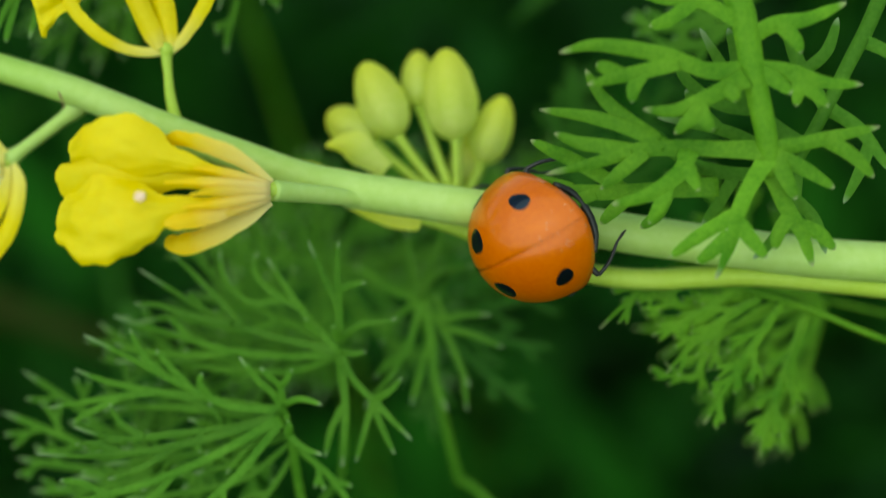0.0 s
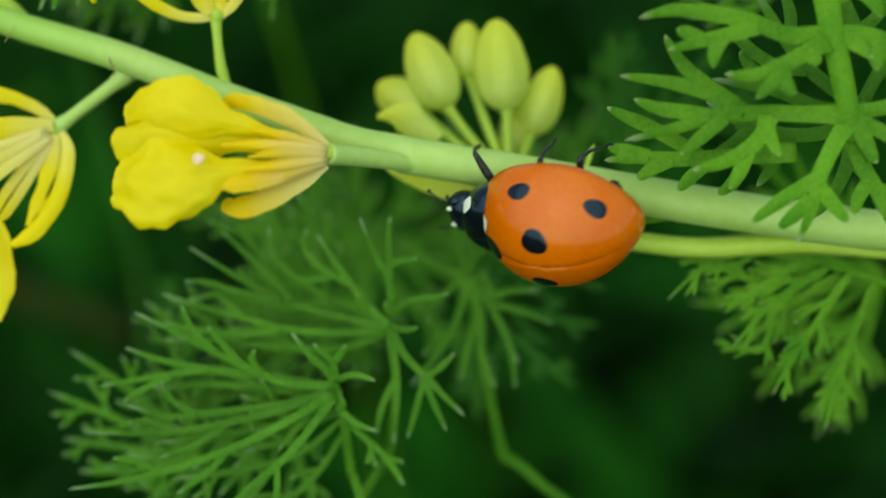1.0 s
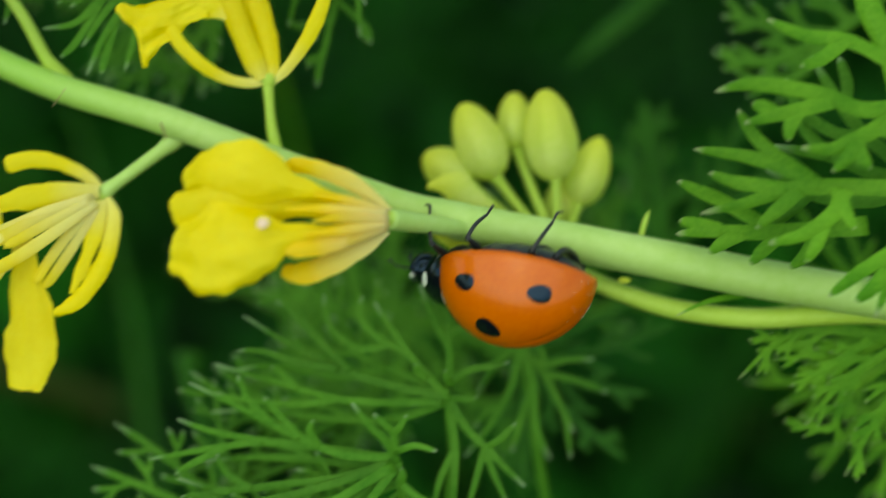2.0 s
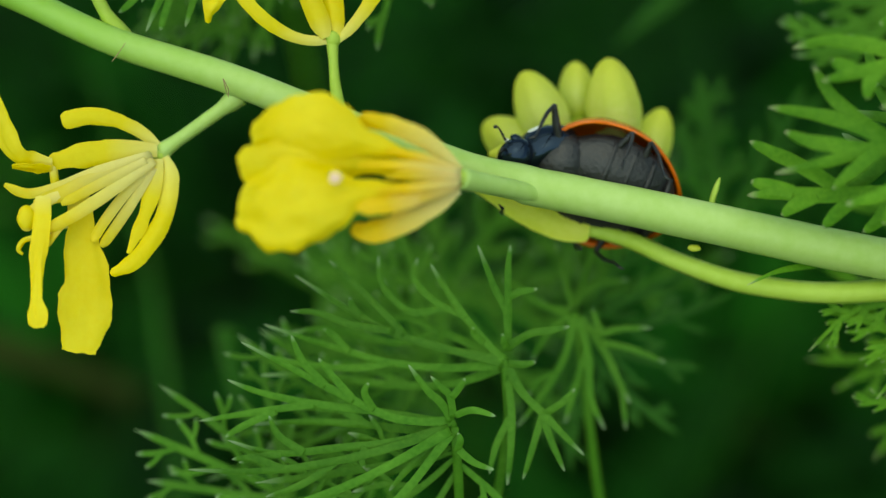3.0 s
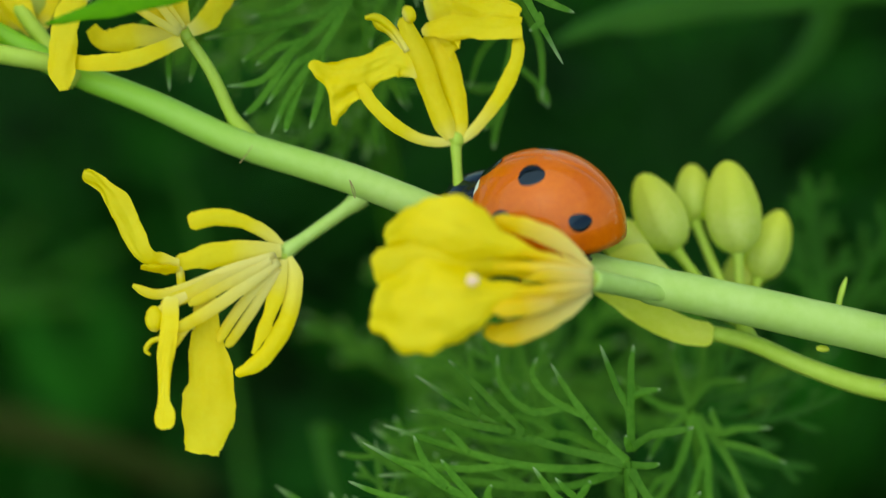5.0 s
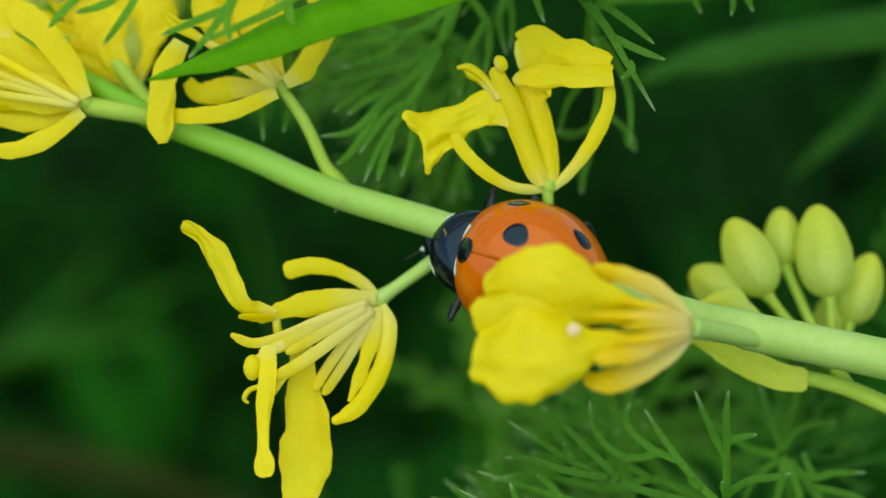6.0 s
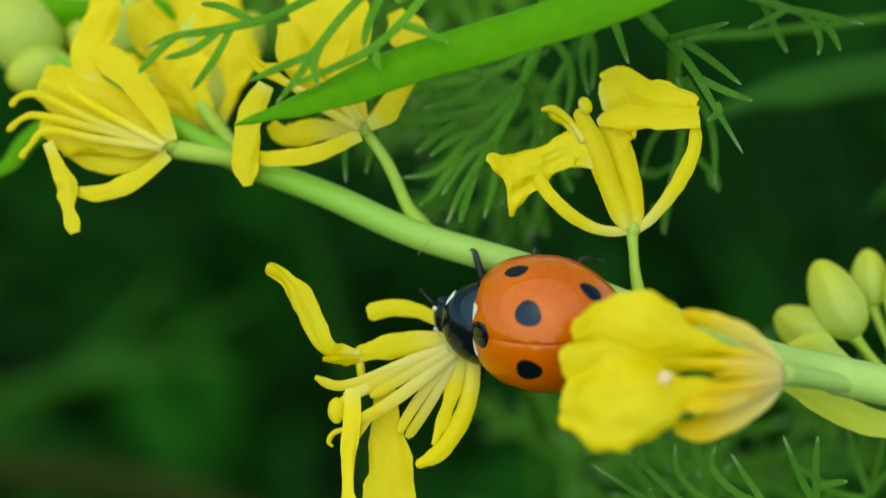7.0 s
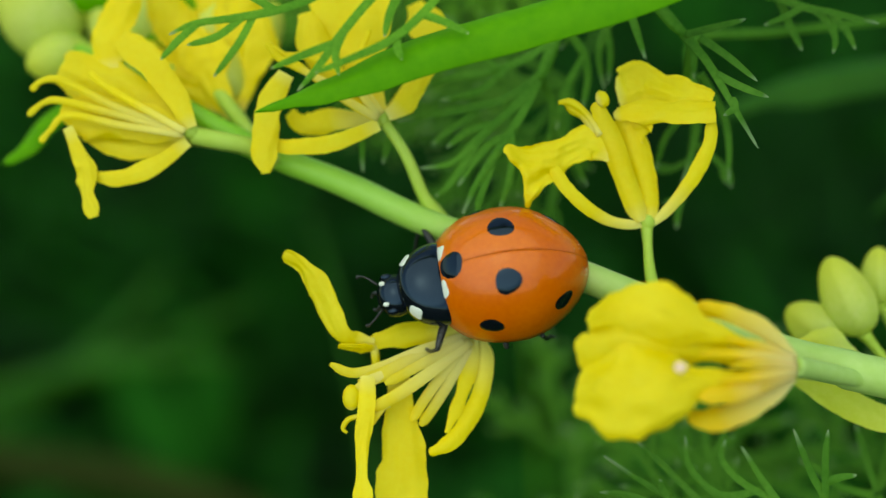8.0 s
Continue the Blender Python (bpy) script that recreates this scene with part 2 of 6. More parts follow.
def blob(bm, along, c, r, axis=(0, 1, 0), bumps=0.0, n=10, m=14, egg=0.0, flute=0.0):
    """An egg-like body at c (mm) with half sizes r = (across, along, deep) and its axis in the facing frame."""
    ax = Vector(axis).normalized()
    s = ax.cross(Vector((0, 0, 1)))
    s = s.normalized() if s.length > 1e-3 else Vector((1, 0, 0))
    d = s.cross(ax)
    rings = []
    c = Vector(c)
    for i in range(1, n):
        q = math.pi * i / n
        ring = []
        y = -math.cos(q)
        w = math.sin(q) * (1 - egg * y)
        for k in range(m):
            a = 2 * math.pi * k / m
            f = 1 + flute * (2.4 * abs(math.cos(2 * a)) ** 0.6 - 1.7) + bumps * noise.noise(Vector((i, k, c.x)) * 0.7)
            v = bm.verts.new(P(*(c + ax * (r[1] * y) + s * (r[0] * w * math.cos(a) * f) + d * (r[2] * w * math.sin(a) * f))))
            v[along] = (y + 1) / 2
            ring.append(v)
        rings.append(ring)
    for a, b in zip(rings, rings[1:]):
        for k in range(m):
            bm.faces.new((a[k], a[(k + 1) % m], b[(k + 1) % m], b[k]))
    for ring, sign in ((rings[0], -1), (rings[-1], 1)):
        v = bm.verts.new(P(*(c + ax * (r[1] * sign))))
        v[along] = (sign + 1) / 2
        for k in range(m):
            tri = (ring[(k + 1) % m], ring[k], v)
            bm.faces.new(tri if sign < 0 else tri[::-1])


def part(name, bm, mat, parent, label="", smooth=True):
    """Links a bmesh as one mesh object under parent."""
    me = bpy.data.meshes.new(name)
    bmesh.ops.recalc_face_normals(bm, faces=bm.faces)
    bm.to_mesh(me)
    bm.free()
    me.materials.append(mat)
    if smooth:
        me.shade_smooth()
    ob = new(name, me)
    if parent:
        ob.parent = parent
        ob.matrix_parent_inverse = parent.matrix_world.inverted() if parent.type == "EMPTY" and not parent.parent else parent.matrix_basis.inverted()
    return tagged(ob, label) if label else ob


def thing(name, at, label, category, group="", kind=""):
    ob = new(name)
    ob.empty_display_size = 0.005
    ob.matrix_basis = Matrix.Translation(at)
    bpy.context.view_layer.update()
    return tagged(ob, label, category, group, kind)


def rod_part(name, mat, parent, pts, width, thick=None, label="", **more):
    bm, al = mesh_start()
    tube(bm, al, pts, width, thick, **more)
    return part(name, bm, mat, parent, label)


def petal_part(name, mat, parent, pts, knots, label="", **more):
    bm, al = mesh_start()
    sheet(bm, al, pts, knots, **more)
    return part(name, bm, mat, parent, label)


def to_ground(p, dx, dy):
    """Points in the facing frame from p down to the soil, swinging out by dx to the side and dy to the back (mm)."""
    w = P(*p)
    g = Vector((w.x + dx * MM, w.y + dy * MM, -0.004))
    inv = FACE.inverted()
    out = []
    for f in (0.006, 0.02, 0.06, 0.18, 0.5, 1.0):
        q = w.lerp(g, f)
        q.x = w.x + dx * MM * math.sin(f * math.pi / 2)
        q.z = w.z + (g.z - w.z) * (1 - math.cos(f * math.pi / 2))
        out.append(tuple(inv @ (q - BASE) / MM))
    return out


# ---- ground and undergrowth ----
bm = bmesh.new()
N = 48
grid = []
for i in range(N + 1):
    row = []
    for k in range(N + 1):
        sx = (i / N * 2 - 1)
        sy = (k / N * 2 - 1)
        x, y = 60 * sx ** 5 + 0.6 * sx, 60 * sy ** 5 + 0.6 * sy + 0.4
        row.append(bm.verts.new((x, y, 0.012 * noise.noise(Vector((x, y, 0)) * 6) if max(abs(x), abs(y)) < 3 else 0)))
    grid.append(row)
for i in range(N):
    for k in range(N):
        bm.faces.new((grid[i][k], grid[i + 1][k], grid[i + 1][k + 1], grid[i][k + 1]))
tagged(part("ground", bm, SOIL, None), "dark greenish soil under dense weeds", "ground", kind="structure")


def undergrowth():
    """Dense low blades and lance-shaped leaves that fill the depth behind the flowers."""
    rnd = random.Random(4)
    verts, faces = [], []
    for _ in range(9000):
        r, q = 1.6 * rnd.random() ** 0.9, rnd.uniform(0, 2 * math.pi)
        x, y = r * math.cos(q), 0.42 + r * math.sin(q)
        if abs(x) < 0.05 and -0.12 < y < 0.05:
            continue
        h = rnd.uniform(0.04, 0.15) * (1 - 0.25 * r)
        a = rnd.uniform(0, 2 * math.pi)
        lean = rnd.uniform(0.2, 1.1) * h
        w = rnd.choice((0.002, 0.003, 0.005, 0.009, 0.013))
        d = Vector((math.cos(a), math.sin(a), 0))
        s = Vector((-d.y, d.x, 0))
        base = len(verts)
        for i in range(6):
            u = i / 5
            c = Vector((x, y, -0.01)) + d * (lean * u * u) + Vector((0, 0, h * (u - 0.3 * u * u)))
            ww = w * (4 * (u + 0.08) * (1.0 - u) + 0.02) * 0.8 + 0.0002
            for sgn in (-1, 0, 1):
                q3 = c + s * (ww * sgn) + Vector((0, 0, 0.25 * ww * abs(sgn)))
                verts.append(tuple(q3))
        for i in range(5):
            for k in range(2):
                b = base + i * 3 + k
                faces.append((b, b + 1, b + 4, b + 3))
    me = bpy.data.meshes.new("undergrowth")
    me.from_pydata(verts, [], faces)
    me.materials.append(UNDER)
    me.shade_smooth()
    tagged(new("undergrowth", me), "dense weeds with deep shade put into their dark green", "weeds", kind="stuff")


undergrowth()

# ---- the yellow-flowered plant ----
plant = thing("flowering_plant", P(60, -6, -8), "yellow-flowered crucifer with a pale green stem and drying blooms", "plant")
STEM_LINE = [(-26.8, 14.1, -2.5), (-23.7, 12.4, -0.8), (-18.8, 9.7, -0.8), (-14.8, 8.08, -0.8), (-11.3, 6.48, -0.8), (-6.7, 5.01, -0.6), (-1.9, 3.1, -0.3), (2.5, 1.5, 0.0), (4.6, 1.0, 0.0), (6.0, 0.7, 0.0)]
LOWER_LINE = [(4.3, 0.98, 0.0), (6.8, 0.48, 0.0), (11.2, -0.5, 0.0), (16.9, -1.8, 0.0), (23.8, -3.1, 0.0), (29.6, -3.7, 0.0)]
JOINT = P(*STEM_LINE[-2])
rod_part("stem", STEM, plant, STEM_LINE, [(0, 0.3), (0.22, 0.5), (0.42, 0.56), (0.6, 0.61), (0.75, 0.68), (0.9, 0.72), (1, 0.5)], sides=18, n=60, wob=0.03, label="pale green smooth stem")
lower_stem = rod_part("lower_stem", STEM, plant, LOWER_LINE + to_ground(LOWER_LINE[-1], 60, 20), [(0, 0.6), (0.02, 0.74), (0.25, 0.8), (1, 0.95)], sides=18, n=90, wob=0.03, span=(1, 1), label="pale green smooth stem")


def flower(name, base, axis, size, label):
    bm, al = mesh_start()
    blob(bm, al, base, (size, size * 1.15, size), axis)
    return part(name, bm, TWIG, plant, label)



# half-closed bloom in front of the stem
fa = flower("flower", (2.10, 1.09, 3.2), (-1, 0, 0), 0.3, "half-closed yellow bloom with broad crumpled petals")
PED = [(6.67, 0.23, -0.4), (5.15, 0.57, 0.3), (3.60, 0.84, 1.6), (2.08, 1.07, 3.2)]
rod_part("pedicel", STEM, plant, PED, [(0, 0.08), (0.3, 0.3), (0.6, 0.36), (1, 0.4)], n=22, sides=14, span=(1, 1))
petal_part("petal", PETAL, fa, [(1.90, 1.23, 3.4), (0.14, 1.85, 4.2), (-1.44, 2.28, 4.9), (-2.98, 2.61, 5.2), (-4.25, 2.51, 4.9), (-5.14, 2.24, 4.1)], [(0, 0.15), (0.2, 0.2), (0.36, 0.5), (0.48, 1.05), (0.58, 1.24), (0.78, 1.02), (0.94, 0.62), (1, 0.34)], cup=0.34, ruffle=0.22, seed=1.3, tilt=0.15, n=34, across=18)
petal_part("petal", PETAL, fa, [(1.90, 0.89, 3.4), (0.12, 0.67, 4.5), (-1.44, 0.50, 5.2), (-2.87, 0.27, 5.6), (-4.40, 0.15, 5.4), (-5.61, 0.27, 4.5)], [(0, 0.15), (0.2, 0.24), (0.38, 0.5), (0.5, 1.15), (0.62, 1.6), (0.8, 1.58), (0.95, 1.12), (1, 0.85)], cup=0.3, ruffle=0.22, seed=4.1, tilt=-0.12, n=34, across=18)
petal_part("petal", PETAL, fa, [(1.85, 1.10, 3.0), (-1.04, 1.49, 4.2), (-3.38, 1.58, 4.9), (-5.59, 1.31, 4.3)], [(0, 0.15), (0.3, 0.3), (0.5, 0.8), (0.65, 1.0), (0.92, 0.75), (1, 0.5)], cup=0.15, ruffle=0.2, seed=9.0, tilt=0.3)
petal_part("petal", PETAL, fa, [(1.86, 0.98, 2.9), (-0.62, 1.41, 3.3), (-2.82, 2.82, 3.7), (-4.43, 2.88, 3.4)], [(0, 0.15), (0.35, 0.25), (0.6, 0.95), (0.92, 0.6), (1, 0.3)], cup=0.12, ruffle=0.25, seed=11.0, tilt=0.2)
for line, tl, knots in (([(2.05, 1.33, 3.3), (1.10, 2.18, 4.0), (-0.03, 2.76, 4.4), (-1.01, 3.00, 4.4), (-1.57, 2.93, 4.2)], 0.4, [(0, 0.2), (0.3, 0.34), (0.75, 0.33), (0.95, 0.2), (1, 0.12)]),
                        ([(2.01, 0.69, 3.3), (0.97, 0.04, 4.0), (-0.17, -0.54, 4.5), (-1.14, -0.78, 4.5), (-1.69, -0.63, 4.2)], -0.4, [(0, 0.2), (0.25, 0.42), (0.7, 0.42), (0.93, 0.28), (1, 0.14)]),
                        ([(2.06, 0.96, 3.6), (0.60, 0.43, 4.7), (-0.52, 0.12, 5.2), (-1.45, -0.04, 5.3)], -0.1, [(0, 0.2), (0.4, 0.32), (0.8, 0.3), (1, 0.12)])):
    petal_part("sepal", CALYX, fa, line, knots, cup=0.2, ruffle=0.08, tilt=tl, n=14, across=6, seed=tl)
for line in ([(2.06, 1.20, 3.6), (0.70, 1.41, 4.6), (-0.39, 1.48, 5.1), (-1.45, 1.46, 5.2)], [(2.07, 1.04, 3.7), (0.59, 1.14, 4.9), (-0.49, 1.03, 5.4)], [(2.05, 0.90, 3.7), (0.59, 0.70, 4.9), (-0.78, 0.57, 5.4)], [(2.03, 1.28, 3.5), (0.71, 1.76, 4.4), (-0.47, 1.98, 4.8)], [(2.02, 0.78, 3.6), (0.70, 0.35, 4.6), (-0.58, -0.02, 5.0)]):
    rod_part("filament", CALYX, fa, line, [(0, 0.16), (0.5, 0.19), (1, 0.05)], 0.1, n=10, sides=8, label="pale narrow petal claw")
bm, al = mesh_start()
blob(bm, al, (-2.17, 1.00, 5.8), (0.2, 0.19, 0.05), bumps=0.5)
part("pollen_grain", bm, PALE, fa, "pale pinkish speck")

# spent bloom with dangling petals
fb = flower("flower", (-9.55, 2.16, -1.2), (-1, -0.3, 0), 0.34, "spent yellow bloom with dangling withered petals")
rod_part("pedicel", STEM, plant, [(-6.41, 4.41, -0.9), (-7.00, 3.94, -0.9), (-8.23, 3.08, -1.0), (-9.49, 2.23, -1.2)], [(0, 0.44), (0.2, 0.4), (0.4, 0.29), (0.8, 0.27), (1, 0.36)], n=16, span=(1, 1))
petal_part("sepal", SEPAL, fb, [(-9.63, 2.42, -1.0), (-10.26, 2.98, -0.8), (-11.35, 3.47, -0.6), (-12.31, 3.53, -0.5), (-13.16, 3.34, -0.4)], [(0, 0.2), (0.3, 0.26), (0.7, 0.34), (0.93, 0.34), (1, 0.2)], cup=0.18, ruffle=0.08, n=16, across=6, seed=2)
petal_part("sepal", SEPAL, fb, [(-9.58, 2.25, -0.8), (-10.75, 2.23, -0.4), (-11.97, 2.09, -0.2), (-12.88, 1.87, 0.0), (-13.61, 1.73, 0.0)], [(0, 0.26), (0.25, 0.42), (0.55, 0.5), (0.85, 0.34), (1, 0.16)], cup=0.2, ruffle=0.1, n=16, across=6, seed=3)
petal_part("sepal", SEPAL, fb, [(-9.39, 2.02, -1.0), (-9.07, 1.13, -0.7), (-9.25, -0.29, -0.4), (-9.83, -1.47, 0.0), (-10.43, -2.15, 0.2), (-11.16, -2.51, 0.2)], [(0, 0.2), (0.2, 0.34), (0.5, 0.36), (0.8, 0.32), (0.95, 0.2), (1, 0.08)], cup=0.3, ruffle=0.08, n=18, across=8, seed=5)
petal_part("sepal", SEPAL, fb, [(-9.57, 1.92, -0.8), (-9.69, 0.69, -0.5), (-10.04, -0.51, -0.2), (-10.50, -1.73, 0.1)], [(0, 0.22), (0.3, 0.32), (0.7, 0.26), (1, 0.1)], cup=0.2, ruffle=0.08, n=14, across=6, seed=6)
petal_part("petal", PETAL, fb, [(-13.37, 1.71, 0.1), (-14.15, 1.72, 0.3), (-14.68, 2.08, 0.5), (-15.22, 3.12, 0.6), (-15.71, 3.96, 0.7), (-16.23, 4.71, 0.7), (-16.96, 5.12, 0.7)], [(0, 0.2), (0.15, 0.44), (0.3, 0.36), (0.5, 0.52), (0.67, 0.54), (0.82, 0.3), (0.95, 0.3), (1, 0.16)], cup=0.2, ruffle=0.4, seed=2.2, tilt=0.4)
petal_part("petal", PETAL, fb, [(-13.35, 1.49, 0.1), (-13.97, 1.48, 0.4), (-14.73, 1.56, 0.6)], [(0, 0.18), (0.5, 0.26), (1, 0.14)], cup=0.1, ruffle=0.3, seed=2.9, tilt=0.9)
petal_part("petal", PETAL, fb, [(-12.43, 0.57, 0.0), (-12.35, -0.61, 0.0), (-12.30, -1.69, -0.1), (-12.18, -2.98, -0.1), (-12.30, -4.38, -0.1), (-12.48, -5.56, -0.1)], [(0, 0.42), (0.2, 0.52), (0.36, 0.68), (0.55, 0.94), (0.75, 1.02), (0.9, 0.85), (1, 0.62)], cup=0.14, ruffle=0.16, seed=6.6, across=14)
petal_part("petal", PETAL, fb, [(-13.52, 0.45, 0.8), (-13.51, -0.81, 1.1), (-13.59, -2.06, 1.3), (-13.57, -3.30, 1.5), (-13.47, -4.45, 1.6)], [(0, 0.3), (0.3, 0.36), (0.55, 0.26), (0.75, 0.24), (0.88, 0.42), (0.96, 0.36), (1, 0.2)], cup=0.2, ruffle=0.3, seed=7.7)
for line, w in (([(-9.76, 2.01, -0.7), (-11.30, 1.41, 0.1), (-12.68, 0.63, 0.6), (-13.88, 0.16, 0.7)], 0.34), ([(-9.67, 1.83, -0.6), (-11.04, 0.68, 0.3), (-12.31, -0.24, 0.8), (-13.44, -0.86, 0.9)], 0.3), ([(-9.78, 1.66, -0.7), (-10.74, 0.47, -0.2), (-11.45, -0.57, 0.1), (-11.85, -1.30, 0.2)], 0.25), ([(-9.67, 1.57, -0.7), (-10.39, 0.29, -0.3), (-11.08, -0.83, 0.0), (-11.53, -1.47, 0.1)], 0.25),
                ([(-9.83, 2.09, -0.6), (-11.49, 1.49, 0.2), (-13.02, 0.80, 0.5), (-14.17, 0.54, 0.6), (-15.02, 0.88, 0.6)], 0.24), ([(-12.09, 0.93, 0.4), (-13.08, 0.45, 0.7), (-13.85, -0.06, 0.8), (-14.31, -0.50, 0.8)], 0.26), ([(-12.22, -0.31, 0.7), (-12.87, -0.73, 0.8), (-13.39, -1.49, 0.9)], 0.15), ([(-9.92, 1.86, -0.4), (-11.45, 0.93, 0.4), (-12.84, 0.14, 0.8)], 0.24)):
    rod_part("filament", THREAD, fb, line, [(0, w * 0.6), (0.5, w * 0.85), (0.85, w * 0.8), (1, w * 0.35)], w * 0.25, n=18, sides=8)
rod_part("filament", SEPAL, fb, [(-12.64, -0.65, 0.7), (-13.75, -1.07, 0.9), (-14.23, -1.24, 0.9), (-14.42, -1.57, 0.9), (-14.25, -1.74, 0.9)], [(0, 0.1), (0.6, 0.11), (1, 0.06)], n=20, sides=6, label="curled thread-like stamen")
bm, al = mesh_start()
blob(bm, al, (-14.14, -0.39, 0.8), (0.34, 0.5, 0.3), bumps=0.15)
part("anther", bm, PETAL, fb)
rod_part("filament", SEPAL, fb, [(-13.41, 1.59, -0.1), (-13.34, 0.98, -0.1), (-13.23, 0.46, -0.1)], 0.17, n=6, sides=6)

# upright bloom above the stem
fc = flower("flower", (-2.75, 6.58, -0.7), (-0.2, 1, 0), 0.3, "withering yellow bloom with two folded petals and arched sepals")
rod_part("pedicel", TWIG, plant, [(-2.39, 3.42, -0.7), (-2.64, 4.66, -0.7), (-2.73, 5.72, -0.7), (-2.77, 6.47, -0.7)], [(0, 0.34), (0.2, 0.24), (0.6, 0.19), (1, 0.24)], n=14)
petal_part("petal", PETAL, fc, [(-4.14, 9.08, 0.0), (-4.89, 9.64, 0.1), (-5.99, 9.22, 0.2), (-6.97, 8.64, 0.4), (-7.84, 8.22, 0.5)], [(0, 0.3), (0.2, 0.75), (0.45, 0.65), (0.7, 0.85), (0.95, 1.28), (1, 1.1)], cup=0.12, ruffle=0.4, seed=3.3, tilt=0.15, n=32, across=18, notch=-0.25)
petal_part("petal", PETAL, fc, [(-3.95, 11.60, -0.3), (-3.51, 11.74, -0.4), (-2.94, 12.09, -0.3), (-2.28, 11.84, -0.2), (-1.29, 11.55, 0.1), (-0.31, 11.26, 0.4)], [(0, 0.3), (0.1, 0.72), (0.18, 0.8), (0.27, 1.06), (0.36, 0.98), (0.46, 0.7), (0.7, 0.62), (0.95, 0.46), (1, 0.3)], cup=0.12, ruffle=0.25, seed=5.9, tilt=-0.1, n=40, across=18)
petal_part("petal", PETAL, fc, [(-3.24, 9.50, -0.4), (-3.29, 10.06, -0.3), (-3.13, 10.52, -0.1), (-2.70, 10.79, 0.1)], [(0, 0.3), (0.4, 0.5), (0.8, 0.66), (1, 0.4)], cup=0.1, ruffle=0.2, seed=6.1, tilt=0.1, n=22, across=10)
petal_part("petal", PETAL, fc, [(-4.09, 10.73, -0.1), (-3.53, 10.84, 0.1), (-2.50, 10.84, 0.3), (-1.40, 10.76, 0.5), (-0.25, 10.78, 0.6)], [(0, 0.14), (0.12, 0.3), (0.4, 0.5), (0.8, 0.52), (0.94, 0.5), (1, 0.4)], cup=0.18, ruffle=0.25, seed=6.4, tilt=0.25, n=26, across=10, notch=-0.12)
petal_part("petal", PETAL, fc, [(-2.65, 6.61, -0.6), (-2.83, 8.21, -0.5), (-3.29, 9.75, -0.3), (-3.69, 10.86, -0.2)], [(0, 0.2), (0.15, 0.42), (0.55, 0.52), (0.85, 0.5), (1, 0.34)], cup=0.4, ruffle=0.1, n=18, across=8, seed=8.5)
petal_part("petal", PETAL, fc, [(-2.97, 6.59, -0.4), (-3.52, 7.93, -0.1), (-4.19, 9.67, 0.2), (-4.64, 10.75, 0.4), (-4.77, 11.19, 0.4)], [(0, 0.2), (0.12, 0.42), (0.5, 0.44), (0.85, 0.3), (1, 0.2)], cup=0.45, ruffle=0.1, n=18, across=8, seed=8)
petal_part("sepal", SEPAL, fc, [(-2.91, 6.46, -0.6), (-4.17, 6.57, -0.2), (-5.28, 7.18, 0.2), (-5.98, 7.88, 0.3), (-6.42, 8.59, 0.3)], [(0, 0.1), (0.12, 0.2), (0.5, 0.27), (0.85, 0.26), (1, 0.18)], cup=0.25, ruffle=0.05, n=18, across=6, seed=1)
petal_part("sepal", SEPAL, fc, [(-2.51, 6.51, -0.7), (-1.69, 7.39, -0.3), (-0.89, 8.53, 0.1), (-0.43, 9.64, 0.3), (-0.38, 10.46, 0.4)], [(0, 0.1), (0.15, 0.22), (0.5, 0.3), (0.85, 0.24), (1, 0.14)], cup=0.25, ruffle=0.05, n=18, across=6, seed=2)
bm, al = mesh_start()
blob(bm, al, (-4.56, 11.27, 0.5), (0.36, 0.26, 0.24), (1, 0.4, 0), bumps=0.2)
part("stigma", bm, SEPAL, fc)
for line in ([(-4.63, 9.89, 0.2), (-5.12, 10.66, 0.2), (-5.73, 11.17, 0.3), (-6.26, 11.17, 0.3)], [(-4.80, 10.02, 0.1), (-5.33, 10.69, 0.1), (-5.73, 10.92, 0.1), (-6.00, 11.30, 0.1)]):
    rod_part("filament", SEPAL, fc, line, [(0, 0.14), (0.7, 0.17), (1, 0.08)], n=12, sides=6)

# bloom under the grass blade
fd = flower("flower", (-13.2, 10.6, 0.0), (-0.3, 1, 0), 0.3, "open yellow bloom seen from below")
rod_part("pedicel", TWIG, plant, [(-10.6, 6.3, -1.4), (-11.5, 7.4, -1.0), (-12.3, 9.2, -0.3), (-13.1, 10.4, 0.0)], [(0, 0.34), (0.22, 0.38), (0.4, 0.25), (1, 0.22)], n=16)
petal_part("petal", PETAL, fd, [(-13.3, 10.3, 0.5), (-15.0, 9.6, 0.5), (-16.6, 9.4, 0.5), (-17.6, 9.5, 0.5)], [(0, 0.258), (0.4, 0.361), (1, 0.258)], cup=0.12, ruffle=0.1, n=14, across=6, seed=1)
petal_part("petal", PETAL, fd, [(-17.0, 12.3, 0.8), (-17.6, 11.1, 0.8), (-17.8, 9.5, 0.8), (-17.7, 8.3, 0.8)], [(0, 0.344), (0.3, 0.516), (0.75, 0.533), (1, 0.172)], cup=0.12, ruffle=0.25, n=16, seed=2)
petal_part("petal", PETAL, fd, [(-13.3, 10.8, -0.3), (-14.0, 12.4, -0.3), (-14.3, 14.0, -0.3), (-15.0, 15.7, -0.3), (-15.5, 16.7, -0.3)], [(0, 0.258), (0.3, 0.774), (0.65, 1.72), (1, 1.12)], cup=0.12, ruffle=0.25, seed=3)
petal_part("petal", PETAL, fd, [(-13.1, 11.0, -0.7), (-12.0, 12.2, -0.7), (-11.5, 14.1, -0.7), (-12.1, 15.5, -0.7)], [(0, 0.258), (0.4, 0.473), (0.8, 0.774), (1, 0.344)], cup=0.14, ruffle=0.3, seed=4)
